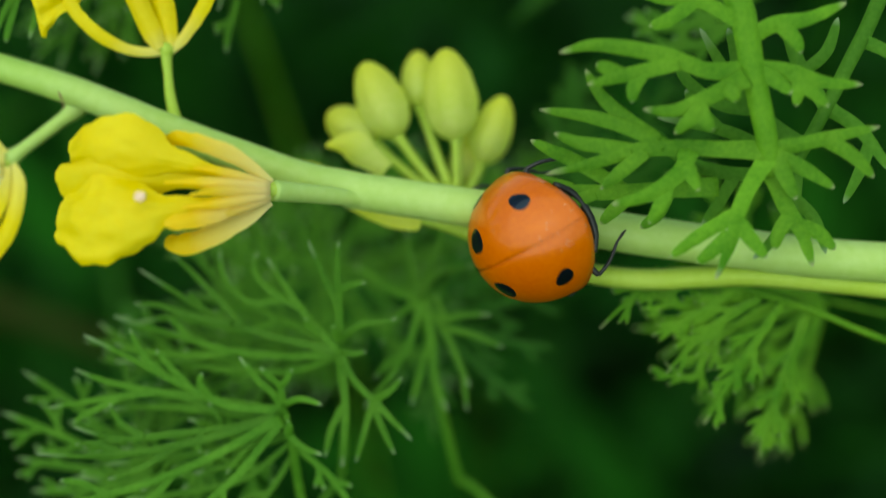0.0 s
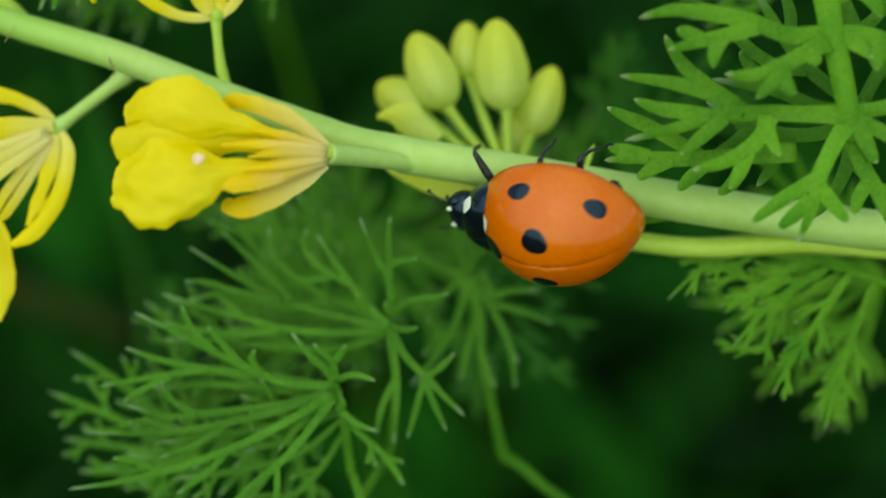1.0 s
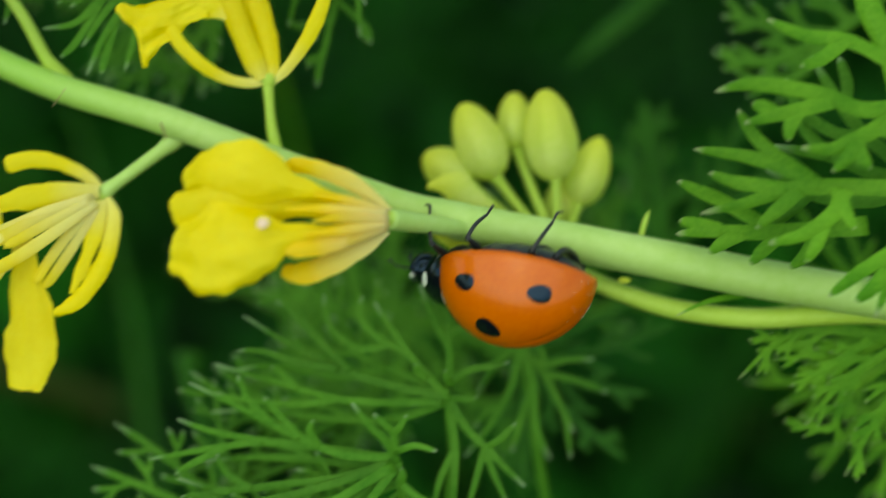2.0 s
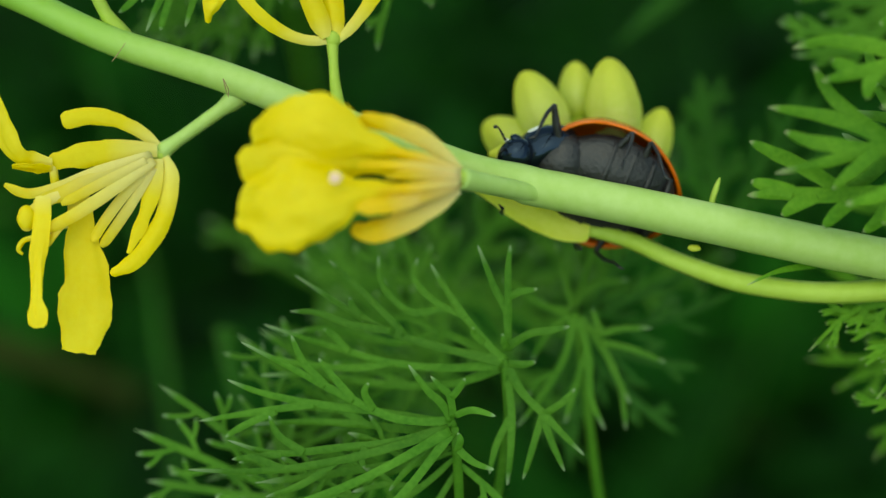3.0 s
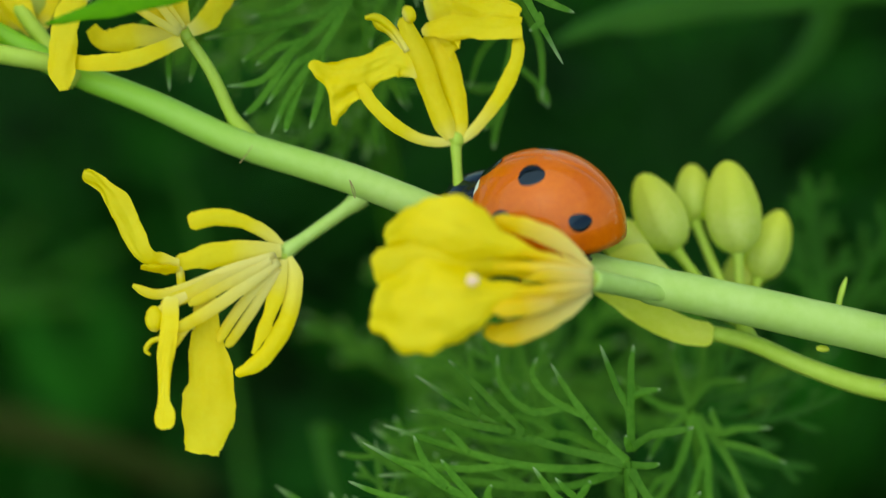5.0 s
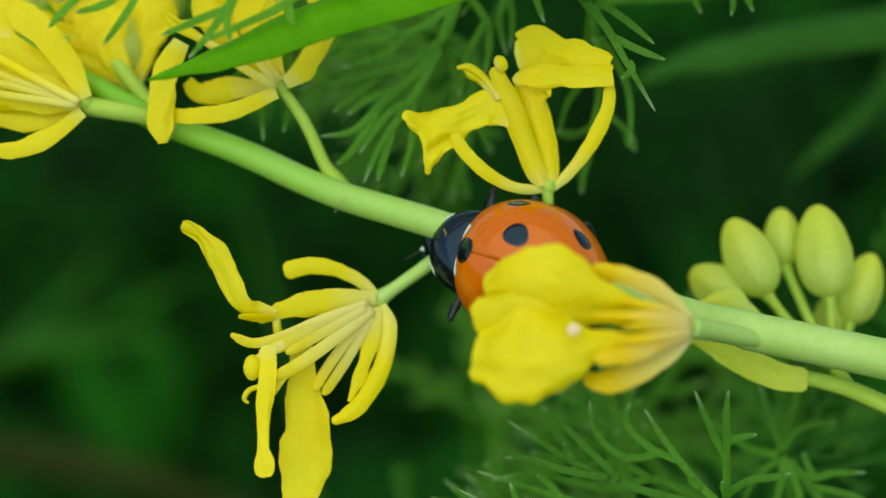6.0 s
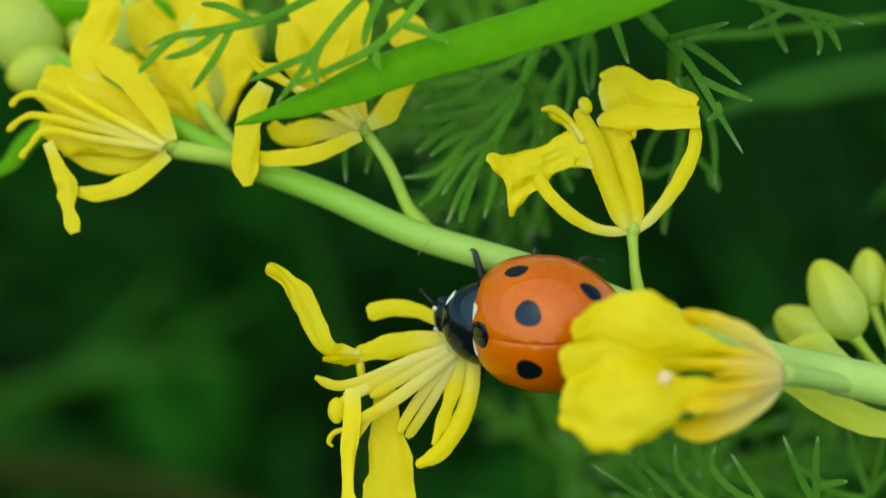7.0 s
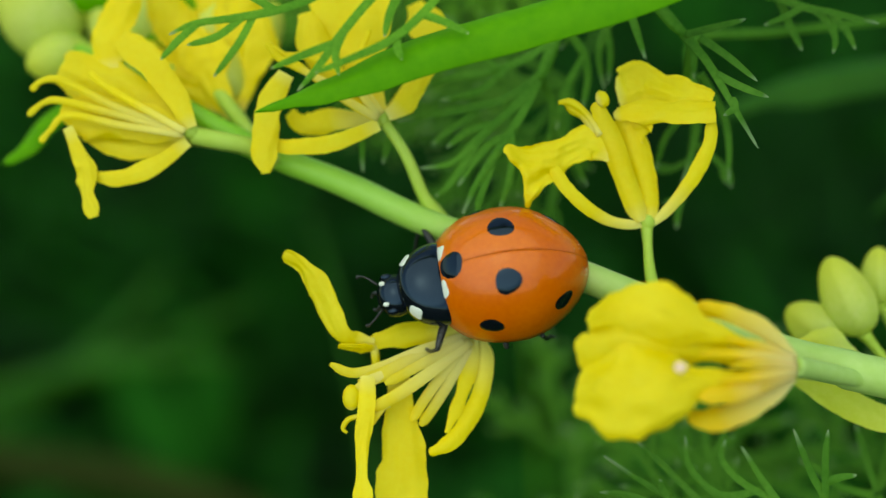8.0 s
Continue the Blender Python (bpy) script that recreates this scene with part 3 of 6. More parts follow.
petal_part("petal", PETAL, fd, [(-13.3, 10.6, 0.2), (-14.9, 11.9, 0.2), (-16.0, 13.5, 0.2), (-16.4, 14.9, 0.2)], [(0, 0.258), (0.4, 0.516), (0.7, 0.645), (1, 0.344)], cup=0.14, ruffle=0.3, seed=5)
petal_part("sepal", SEPAL, fd, [(-13.0, 10.7, 0.3), (-12.5, 11.0, 0.3), (-11.9, 11.7, 0.3), (-11.6, 12.2, 0.3)], [(0, 0.258), (0.5, 0.43), (1, 0.172)], cup=0.12, ruffle=0.1, n=12, across=6, seed=6)
petal_part("sepal", SEPAL, fd, [(-13.5, 10.6, -0.5), (-15.2, 10.7, -0.5), (-16.5, 10.5, -0.5), (-17.1, 11.0, -0.5)], [(0, 0.258), (0.5, 0.516), (1, 0.258)], cup=0.12, ruffle=0.2, n=12, across=6, seed=7)
for line in ([(-13.3, 10.5, 0.7), (-15.0, 11.5, 0.7), (-16.6, 12.7, 0.7), (-17.7, 13.5, 0.7)], [(-13.3, 10.6, 0.7), (-14.5, 12.0, 0.7), (-15.9, 12.9, 0.7), (-17.2, 13.1, 0.7)], [(-13.2, 10.7, 0.5), (-13.9, 11.8, 0.5), (-14.1, 12.9, 0.5), (-13.7, 14.1, 0.5)], [(-15.0, 11.7, 0.8), (-16.3, 12.4, 0.8), (-17.3, 12.9, 0.8), (-17.8, 13.5, 0.8)]):
    rod_part("filament", SEPAL, fd, line, [(0, 0.15), (0.7, 0.14), (1, 0.08)], 0.07, n=12, sides=6)

# bloom near the tip of the stem
fe = flower("flower", (-20.9, 10.0, 0.5), (-1, 0.2, 0), 0.32, "open yellow bloom with curled stamens and a hanging petal")
rod_part("pedicel", TWIG, plant, [(-17.6, 9.0, -0.7), (-18.5, 9.5, -0.3), (-19.7, 9.7, 0.2), (-20.9, 9.9, 0.3)], [(0, 0.5), (0.3, 0.36), (1, 0.4)], n=12)
petal_part("petal", PETAL, fe, [(-20.8, 10.1, 0.8), (-21.5, 11.5, 0.8), (-22.7, 12.9, 0.8), (-23.8, 13.8, 0.8)], [(0, 0.301), (0.4, 0.516), (0.8, 0.602), (1, 0.344)], cup=0.14, ruffle=0.15, n=16, seed=1)
petal_part("petal", PETAL, fe, [(-24.4, 12.7, 0.2), (-24.5, 13.9, 0.2), (-24.0, 15.3, 0.2), (-23.6, 16.5, 0.2)], [(0, 0.43), (0.3, 0.774), (0.8, 0.688), (1, 0.344)], cup=0.12, ruffle=0.3, seed=2)
petal_part("petal", PETAL, fe, [(-21.1, 10.1, 0.3), (-22.7, 11.2, 0.3), (-24.7, 12.0, 0.3), (-26.4, 12.8, 0.3)], [(0, 0.258), (0.3, 0.774), (0.7, 1.2), (1, 0.688)], cup=0.16, ruffle=0.3, seed=3)
petal_part("petal", PETAL, fe, [(-21.0, 9.9, 0.7), (-22.8, 10.4, 0.7), (-24.7, 10.6, 0.7), (-26.2, 10.9, 0.7)], [(0, 0.258), (0.3, 0.774), (0.7, 0.946), (1, 0.43)], cup=0.16, ruffle=0.3, seed=4)
petal_part("petal", PETAL, fe, [(-21.2, 9.8, 0.2), (-22.7, 9.4, 0.2), (-24.2, 9.5, 0.2), (-25.4, 9.9, 0.2)], [(0, 0.258), (0.5, 0.473), (1, 0.172)], cup=0.14, ruffle=0.1, seed=5)
petal_part("petal", PETAL, fe, [(-20.9, 9.6, 0.8), (-22.2, 8.6, 0.8), (-23.6, 8.1, 0.8), (-24.7, 8.2, 0.8)], [(0, 0.258), (0.5, 0.387), (1, 0.215)], cup=0.12, ruffle=0.1, n=14, seed=6)
petal_part("petal", PETAL, fe, [(-25.7, 10.1, 1.1), (-25.2, 9.0, 1.1), (-24.9, 8.4, 1.1), (-24.8, 7.5, 1.1), (-24.5, 6.5, 1.1)], [(0, 0.215), (0.35, 0.344), (0.6, 0.43), (0.78, 0.241), (0.9, 0.344), (1, 0.215)], cup=0.12, ruffle=0.4, seed=7)
for line in ([(-21.1, 10.0, 1.0), (-23.7, 10.9, 1.0), (-26.0, 12.0, 1.0), (-26.9, 12.0, 1.0), (-27.3, 11.6, 1.0)], [(-21.1, 9.9, 1.0), (-23.6, 10.6, 1.0), (-26.0, 11.2, 1.0), (-26.8, 11.1, 1.0), (-27.4, 10.6, 1.0)], [(-21.0, 9.8, 1.1), (-23.6, 10.2, 1.1), (-25.7, 10.6, 1.1), (-26.4, 10.0, 1.1), (-26.8, 9.5, 1.1)], [(-20.9, 9.9, 1.2), (-22.7, 10.9, 1.2), (-24.1, 11.7, 1.2), (-24.9, 12.3, 1.2)]):
    rod_part("filament", SEPAL, fe, line, [(0, 0.14), (0.6, 0.15), (0.8, 0.12), (0.93, 0.16), (1, 0.06)], 0.07, n=20, sides=6)

# bloom half hidden at the tip
ff = flower("flower", (-20.8, 12.5, -2.1), (-0.5, 1, 0), 0.4, "yellow bloom crowded among the tip buds")
rod_part("pedicel", TWIG, plant, [(-18.4, 9.6, -1.0), (-19.2, 10.6, -1.4), (-19.9, 11.5, -1.4), (-20.7, 12.4, -2.0)], [(0, 0.3), (0.3, 0.34), (1, 0.3)], n=10)
for j, line in enumerate(([(-20.8, 12.6, -2.0), (-21.9, 13.9, -2.0), (-22.6, 15.1, -2.0), (-23.3, 16.6, -2.0)], [(-20.7, 12.7, -2.2), (-20.3, 14.4, -2.2), (-19.9, 15.6, -2.2), (-19.5, 17.1, -2.2)], [(-20.8, 12.4, -1.9), (-22.5, 13.1, -1.9), (-24.0, 13.5, -1.9), (-25.5, 13.7, -1.9)], [(-20.9, 12.7, -2.4), (-21.4, 14.2, -2.4), (-21.3, 15.7, -2.4), (-21.5, 17.2, -2.4)], [(-20.3, 11.4, -1.7), (-21.5, 12.1, -1.7), (-23.0, 12.2, -1.7), (-24.2, 12.6, -1.7)], [(-19.7, 11.0, -1.5), (-20.5, 12.3, -1.5), (-21.0, 13.5, -1.5), (-21.7, 14.5, -1.5)], [(-19.7, 11.4, -2.2), (-19.4, 12.9, -2.2), (-19.1, 14.1, -2.2), (-19.2, 15.6, -2.2)])):
    petal_part("petal", PETAL, ff, line, [(0, 0.3), (0.35, 0.6), (0.7, 1.0), (0.95, 0.7), (1, 0.4)], cup=0.15, ruffle=0.35, seed=20 + j)

# plump pale buds at the tip
for c, r, ax in (((-23.9, 13.6, -3.6), (1.0, 1.3, 0.9), (-0.6, 0.6, 0)), ((-22.5, 14.4, -4.0), (1.1, 1.45, 1.0), (-0.2, 1, 0)), ((-21.3, 12.4, -3.7), (0.85, 1.2, 0.8), (-0.4, 0.7, 0)), ((-26.0, 15.8, -4.4), (1.2, 1.6, 1.1), (-0.4, 0.9, 0)), ((-29.4, 16.1, -4.2), (1.75, 2.1, 1.7), (-0.7, 0.5, 0)), ((-28.2, 14.0, -3.4), (1.0, 1.35, 1.0), (-0.7, -0.2, 0)), ((-23.7, 16.3, -4.2), (1.75, 2.0, 1.6), (0.2, 1, 0)), ((-26.9, 17.8, -5.1), (1.4, 1.9, 1.4), (-0.2, 1, 0)), ((-20.9, 15.4, -3.4), (1.2, 1.7, 1.2), (0.3, 1, 0)), ((-21.9, 13.6, -2.9), (0.9, 1.4, 0.9), (-0.2, 1, 0)), ((-20.2, 13.0, -2.5), (0.8, 1.3, 0.8), (-0.1, 1, 0)), ((-25.0, 14.0, -3.4), (1.1, 1.5, 1.0), (-0.5, 0.7, 0)), ((-19.1, 15.2, -3.8), (0.9, 1.4, 0.9), (0.4, 1, 0))):
    bm, al = mesh_start()
    blob(bm, al, c, r, ax, egg=0.15, flute=0.03)
    part("bud", bm, BUD, plant, "plump pale green flower bud")
    rod_part("pedicel", TWIG, plant, [c, tuple(Vector(c).lerp(Vector(STEM_LINE[1]), 0.5) - Vector((0, 0, 0.8))), STEM_LINE[1]], 0.28, n=12)

# side branch with a bud cluster behind the stem
BRANCH = [(29.0, -4.00, -0.3), (24.5, -3.50, -0.4), (21.0, -3.20, -0.5), (18.8, -3.28, -0.7), (16.9, -3.39, -0.8), (15.1, -3.28, -0.9), (12.9, -2.90, -1.1), (10.7, -2.12, -1.4), (9.0, -1.35, -1.7), (7.4, -0.92, -2.0)]
branch = thing("budding_branch", P(*BRANCH[0]), "thin yellow-green side branch ending in a cluster of closed buds", "branch")
rod_part("side_branch", TWIG, branch, BRANCH, [(0, 0.5), (0.3, 0.46), (0.6, 0.42), (0.85, 0.36), (1, 0.3)], n=40, label="thin curved yellow-green side branch")
node = Vector((8.9, -0.6, -3.4))
rod_part("pedicel", TWIG, branch, [BRANCH[8], tuple((Vector(BRANCH[8]) + node) / 2), tuple(node)], 0.32, n=6)
for c, r, ax in (((4.3, 2.8, -4.2), (0.92, 1.25, 0.9), (-0.8, 0.55, 0)), ((5.6, 4.0, -3.8), (1.02, 1.75, 1.0), (-0.45, 1, 0)), ((7.2, 4.9, -4.7), (0.75, 1.22, 0.75), (-0.05, 1, 0)), ((8.6, 4.2, -3.6), (1.1, 1.95, 1.05), (-0.12, 1, 0)), ((10.4, 2.7, -4.7), (0.85, 1.55, 0.85), (0.35, 1, 0)), ((9.3, 1.4, -5.3), (0.75, 1.2, 0.75), (0.1, 1, 0))):
    bm, al = mesh_start()
    blob(bm, al, c, r, ax, egg=0.18, flute=0.06, bumps=0.04, n=14, m=24)
    part("bud", bm, BUD, branch, "yellow-green closed flower bud")
    foot = Vector(c) - Vector(ax).normalized() * r[1] * 0.95
    mid = foot.lerp(node, 0.5) + Vector((0, -0.2, 0))
    rod_part("pedicel", TWIG, branch, [tuple(foot), tuple(mid), tuple(node)], [(0, 0.32), (0.15, 0.2), (1, 0.24)], n=10)
petal_part("sepal", WAN, branch, [(7.4, -1.0, -1.7), (6.2, -0.8, -1.9), (4.6, -0.0, -1.9), (3.2, 0.8, -1.9), (2.4, 1.4, -1.9)], [(0, 0.3), (0.06, 0.5), (0.45, 0.6), (0.8, 0.4), (1, 0.12)], cup=0.3, ruffle=0.2, seed=12, label="pointed yellow-green sepal")
petal_part("sepal", BUD, branch, [(5.9, 1.0, -2.5), (5.0, 1.7, -2.5), (4.3, 2.1, -2.5), (3.4, 2.1, -2.5)], [(0, 0.4), (0.5, 0.7), (1, 0.12)], cup=0.3, ruffle=0.12, n=14, across=8, seed=13, label="pointed yellow-green sepal")
bm, al = mesh_start()
blob(bm, al, (11.3, -1.5, -0.4), (0.14, 0.26, 0.14), (1, -0.1, 0), bumps=0.4)
part("bract", bm, WAN, plant, "tiny pale bract scar")
for line in ([(-6.8, 4.9, 0.5), (-6.6, 4.5, 0.5), (-6.6, 4.2, 0.5)], [(-6.8, 4.9, 0.5), (-6.7, 4.5, 0.5), (-6.6, 4.2, 0.5)], [(-11.1, 5.6, 0.0), (-10.8, 6.0, 0.0), (-10.6, 6.3, 0.0)]):
    rod_part("bristle", DRY, plant, line, [(0, 0.022), (1, 0.012)], n=4, sides=5)
rod_part("bristle", TWIG, plant, [(11.9, -0.5, -0.7), (12.1, 0.5, -0.7), (12.35, 1.25, -0.7)], [(0, 0.12), (0.7, 0.12), (1, 0.03)], n=6, sides=6, label="short pale green side shoot")


# ---- feathery leaves ----
def pinna(bm, al, pts, w, rnd, forks, lobes=(0.22, 0.42), start=0.2, lean=(0.45, 0.8), last=0.84, spear=False):
    """One thin flat strap with forward-curving pointed lobes, like a strip of a mayweed leaf."""
    line = smooth_line(pts, 24)
    length = sum((b - a).length for a, b in zip(line, line[1:]))

    def strap(run, w0, steps, first, last):
        tube(bm, al, [tuple(p) for p in run], [(0, w0 * 0.45), (0.15, w0 * 0.7), (0.6, w0 * 0.85), (0.82, w0 * 0.75), (1, 0.01)] if spear else [(0, w0 * 0.45), (0.07, w0 * 0.95), (0.35, w0 * 0.84), (0.7, w0 * 0.62), (0.88, w0 * 0.34), (1, 0.01)],
             [(0, w0 * 0.16), (0.7, w0 * 0.12), (1, 0.01)], sides=8, n=steps, span=(first, last))

    def lobe(c, t, s, size, w0, deep):
        z = Vector((0, 0, rnd.uniform(-0.12, 0.12)))
        out = rnd.uniform(*lean)
        mid = c + (s * out + t * 0.66 + z).normalized() * (size * 0.5)
        end = mid + (s * out * 0.6 + t * 0.76 + z).normalized() * (size * 0.5)
        strap([c - t * w0 * 0.5, mid, end], w0, 10, 0.3, 1.0)
        if deep and size > w0 * 7 and not (spear and rnd.random() < 0.6):
            along = (end - c).normalized()
            side = Vector((-along.y, along.x, 0)).normalized()
            if side.dot(s) < 0:
                side = -side
            lobe(mid - along * size * 0.1, along, side, size * rnd.uniform(0.4, 0.55), w0 * 0.86, False)
            if rnd.random() < 0.6 and not spear:
                lobe(mid + along * size * 0.06, along, -side, size * rnd.uniform(0.34, 0.5), w0 * 0.8, False)

    strap(line, w, 24, 0.0, 1.0)
    if spear:
        forks = max(1, round(forks * length / 7))
    for j in range(forks):
        u = start + (last - start) * (j + rnd.uniform(0.15, 0.7)) / forks
        k = int(u * 24)
        t = (line[min(k + 1, 24)] - line[max(k - 1, 0)]).normalized()
        s = Vector((-t.y, t.x, 0)).normalized() * (1 if j % 2 else -1)
        lobe(line[k], t, s, length * rnd.uniform(*lobes) * (1.2 - 0.55 * u), w * (0.8 - 0.15 * u), True)


def feather_leaf(rachis, pinnae, w, mat, label, seed, forks=5, ground=(20, 30), group="feathery leaves", rw=0.9, lobes=(0.22, 0.42), start=0.2, lean=(0.45, 0.8), layers=0, spear=False):
    rnd = random.Random(seed)
    leaf = thing("feathery_leaf", P(*rachis[0]), label, "leaf", group)
    stalk = to_ground(rachis[0], *ground)
    rod_part("rachis", mat, leaf, [*stalk[::-1], *rachis], [(0, w * rw * 1.1), (0.7, w * rw), (0.95, w * rw * 0.85), (1, w * 0.5)], w * rw * 0.4, n=60, sides=10, span=(0, 0.5))
    for pts in pinnae:
        bm, al = mesh_start()
        pinna(bm, al, pts, w, rnd, forks, lobes, start, lean, 0.84, spear)
        part("pinna", bm, mat, leaf)
        for _ in range(layers):
            # a second strip of the same tuft, deeper and turned aside
            bm, al = mesh_start()
            root, aside = Vector(pts[0]), Vector((rnd.uniform(-0.24, 0.24), rnd.uniform(-0.24, 0.24), -rnd.uniform(0.15, 0.4)))
            run = [tuple(Vector(p) + aside * (Vector(p) - root).length) for p in pts]
            pinna(bm, al, run, w, rnd, forks, lobes, start, lean, 0.84, spear)
            part("pinna", bm, mat, leaf)
    return leaf


def strap(bm, al, pts, w, n=14, root=0.5):
    """One flat narrow lobe, broad at its root and drawn out to a point."""
    tube(bm, al, pts, [(0, w * root), (0.2, w * 0.86), (0.55, w * 0.82), (0.8, w * 0.62), (0.94, w * 0.32), (1, 0.012)], [(0, w * 0.13), (0.7, w * 0.11), (1, 0.01)], sides=8, n=n, twist=0.5, wob=0.06)


def divided_leaf(stalk, pinnae, w, mat, label, ground, rw=0.16, loose=(), seed=1):
    """A mayweed leaf: a stalk to the soil, fans of narrow lobes, and looser strips further down."""
    rnd = random.Random(seed)
    leaf = thing("feathery_leaf", P(*stalk[0]), label, "leaf", "feathery leaves")
    if ground is None:
        # straight on along the stalk down to the soil
        way = FACE @ (Vector(stalk[0]) - Vector(stalk[1]))
        k = P(*stalk[0]).z / max(-way.z, 0.4 * way.length) / MM
        ground = (way.x * k, way.y * k)
    rod_part("rachis", mat, leaf, [*to_ground(stalk[0], *ground)[::-1], *stalk], [(0, rw * 1.4), (0.7, rw * 1.2), (0.95, rw), (1, rw * 0.7)], rw * 0.6, n=60, sides=10, span=(0, 0.5))
    for fan in pinnae:
        bm, al = mesh_start()
        for k, pts in enumerate(fan):
            strap(bm, al, pts, w * (1.0 if k == 0 else 0.9), 20 if k == 0 else 14, 1.1 if k == 0 else 0.85)
        part("pinna", bm, mat, leaf)
    for pts in loose:
        bm, al = mesh_start()
        pinna(bm, al, pts, w, rnd, 4, (0.2, 0.34), 0.25, (0.5, 0.85), 0.84, True)
        part("pinna", bm, mat, leaf)
    return leaf


# leaves low in the view
low_leaves = []
low_leaves.append(divided_leaf([(3.76, -11.82, -3.2), (4.10, -8.60, -2.0), (3.99, -6.93, -1.4), (3.94, -5.90, -1.2)],
    [[[(3.96, -6.01, -1.2), (1.55, -5.47, -1.2), (-0.68, -4.81, -1.4), (-2.47, -3.85, -1.6), (-4.40, -2.61, -1.6)], [(-1.80, -4.18, -1.5), (-2.11, -3.84, -1.4), (-2.19, -3.47, -1.3)], [(-0.01, -4.93, -1.3), (-1.13, -3.84, -1.6), (-2.27, -2.75, -1.9), (-3.07, -2.04, -2.0)], [(-0.45, -4.82, -1.3), (-2.23, -4.49, -1.2), (-3.56, -4.05, -1.2), (-4.55, -4.01, -1.2)]],
     [[(3.92, -5.97, -1.2), (2.90, -4.92, -1.4), (1.89, -3.60, -1.6), (0.98, -2.15, -1.6)], [(2.45, -4.26, -1.5), (1.11, -3.63, -1.9), (0.32, -2.74, -2.2), (0.47, -1.95, -2.3)], [(3.12, -5.25, -1.3), (2.70, -4.90, -1.1), (2.67, -4.62, -1.0)], [(1.78, -3.84, -1.8), (0.21, -4.09, -2.0), (-0.93, -3.09, -2.2), (-1.12, -1.85, -2.2)]],
     [[(4.05, -5.57, -1.2), (3.98, -3.99, -1.0), (3.52, -3.10, -0.9), (2.83, -1.38, -0.8)], [(4.09, -5.23, -1.2), (4.03, -3.54, -0.9), (4.02, -2.21, -0.7), (4.10, -1.37, -0.6)], [(4.07, -3.43, -0.9), (4.51, -3.20, -0.8), (5.16, -3.08, -0.7)], [(4.04, -5.44, -1.1), (3.89, -5.20, -0.9), (3.81, -4.86, -0.8)]],
     [[(4.09, -5.39, -1.2), (4.87, -4.88, -1.0), (5.74, -4.72, -0.8), (6.43, -4.55, -0.7)], [(4.07, -6.04, -1.1), (4.65, -6.06, -0.9), (5.13, -5.96, -0.8)]],
     [[(4.01, -6.12, -1.2), (4.62, -7.21, -1.0), (5.50, -8.06, -0.8), (6.20, -8.81, -0.7), (7.01, -9.59, -0.6)], [(5.45, -8.01, -0.8), (6.07, -7.58, -0.6), (6.64, -6.97, -0.5)], [(5.36, -7.99, -0.8), (5.73, -9.05, -0.8), (6.27, -10.27, -0.8)], [(5.38, -8.07, -0.9), (5.01, -9.40, -0.9), (4.64, -10.62, -0.9)]],
     [[(4.00, -6.25, -1.3), (4.20, -8.02, -1.2), (4.16, -9.56, -1.1), (4.04, -10.89, -1.1)], [(4.12, -8.24, -1.2), (3.59, -9.35, -1.2), (3.33, -10.47, -1.2)]],
     [[(3.80, -6.13, -1.4), (1.80, -6.29, -1.6), (-0.67, -6.10, -1.8), (-3.38, -5.34, -1.9), (-5.67, -4.61, -1.9)], [(-2.25, -5.71, -1.8), (-2.92, -4.99, -1.8), (-3.26, -4.77, -1.8)], [(-0.45, -6.10, -1.8), (-2.24, -6.35, -1.9), (-4.49, -6.13, -1.9), (-5.61, -5.82, -1.9)]],
     [[(3.79, -6.31, -1.8), (1.83, -7.07, -2.4), (-0.68, -7.11, -2.6), (-3.66, -6.74, -2.8), (-5.94, -6.75, -2.8)], [(0.01, -7.11, -2.6), (-1.60, -6.45, -2.8), (-2.97, -6.23, -2.8)]],
     [[(3.74, -6.11, -2.0), (1.60, -5.06, -2.8), (-0.46, -5.44, -3.0), (-3.24, -4.89, -3.2), (-5.08, -5.13, -3.2)], [(1.37, -5.06, -2.8), (-0.01, -4.40, -3.0), (-1.86, -4.66, -3.2)]]],
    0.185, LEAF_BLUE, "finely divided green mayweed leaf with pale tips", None))
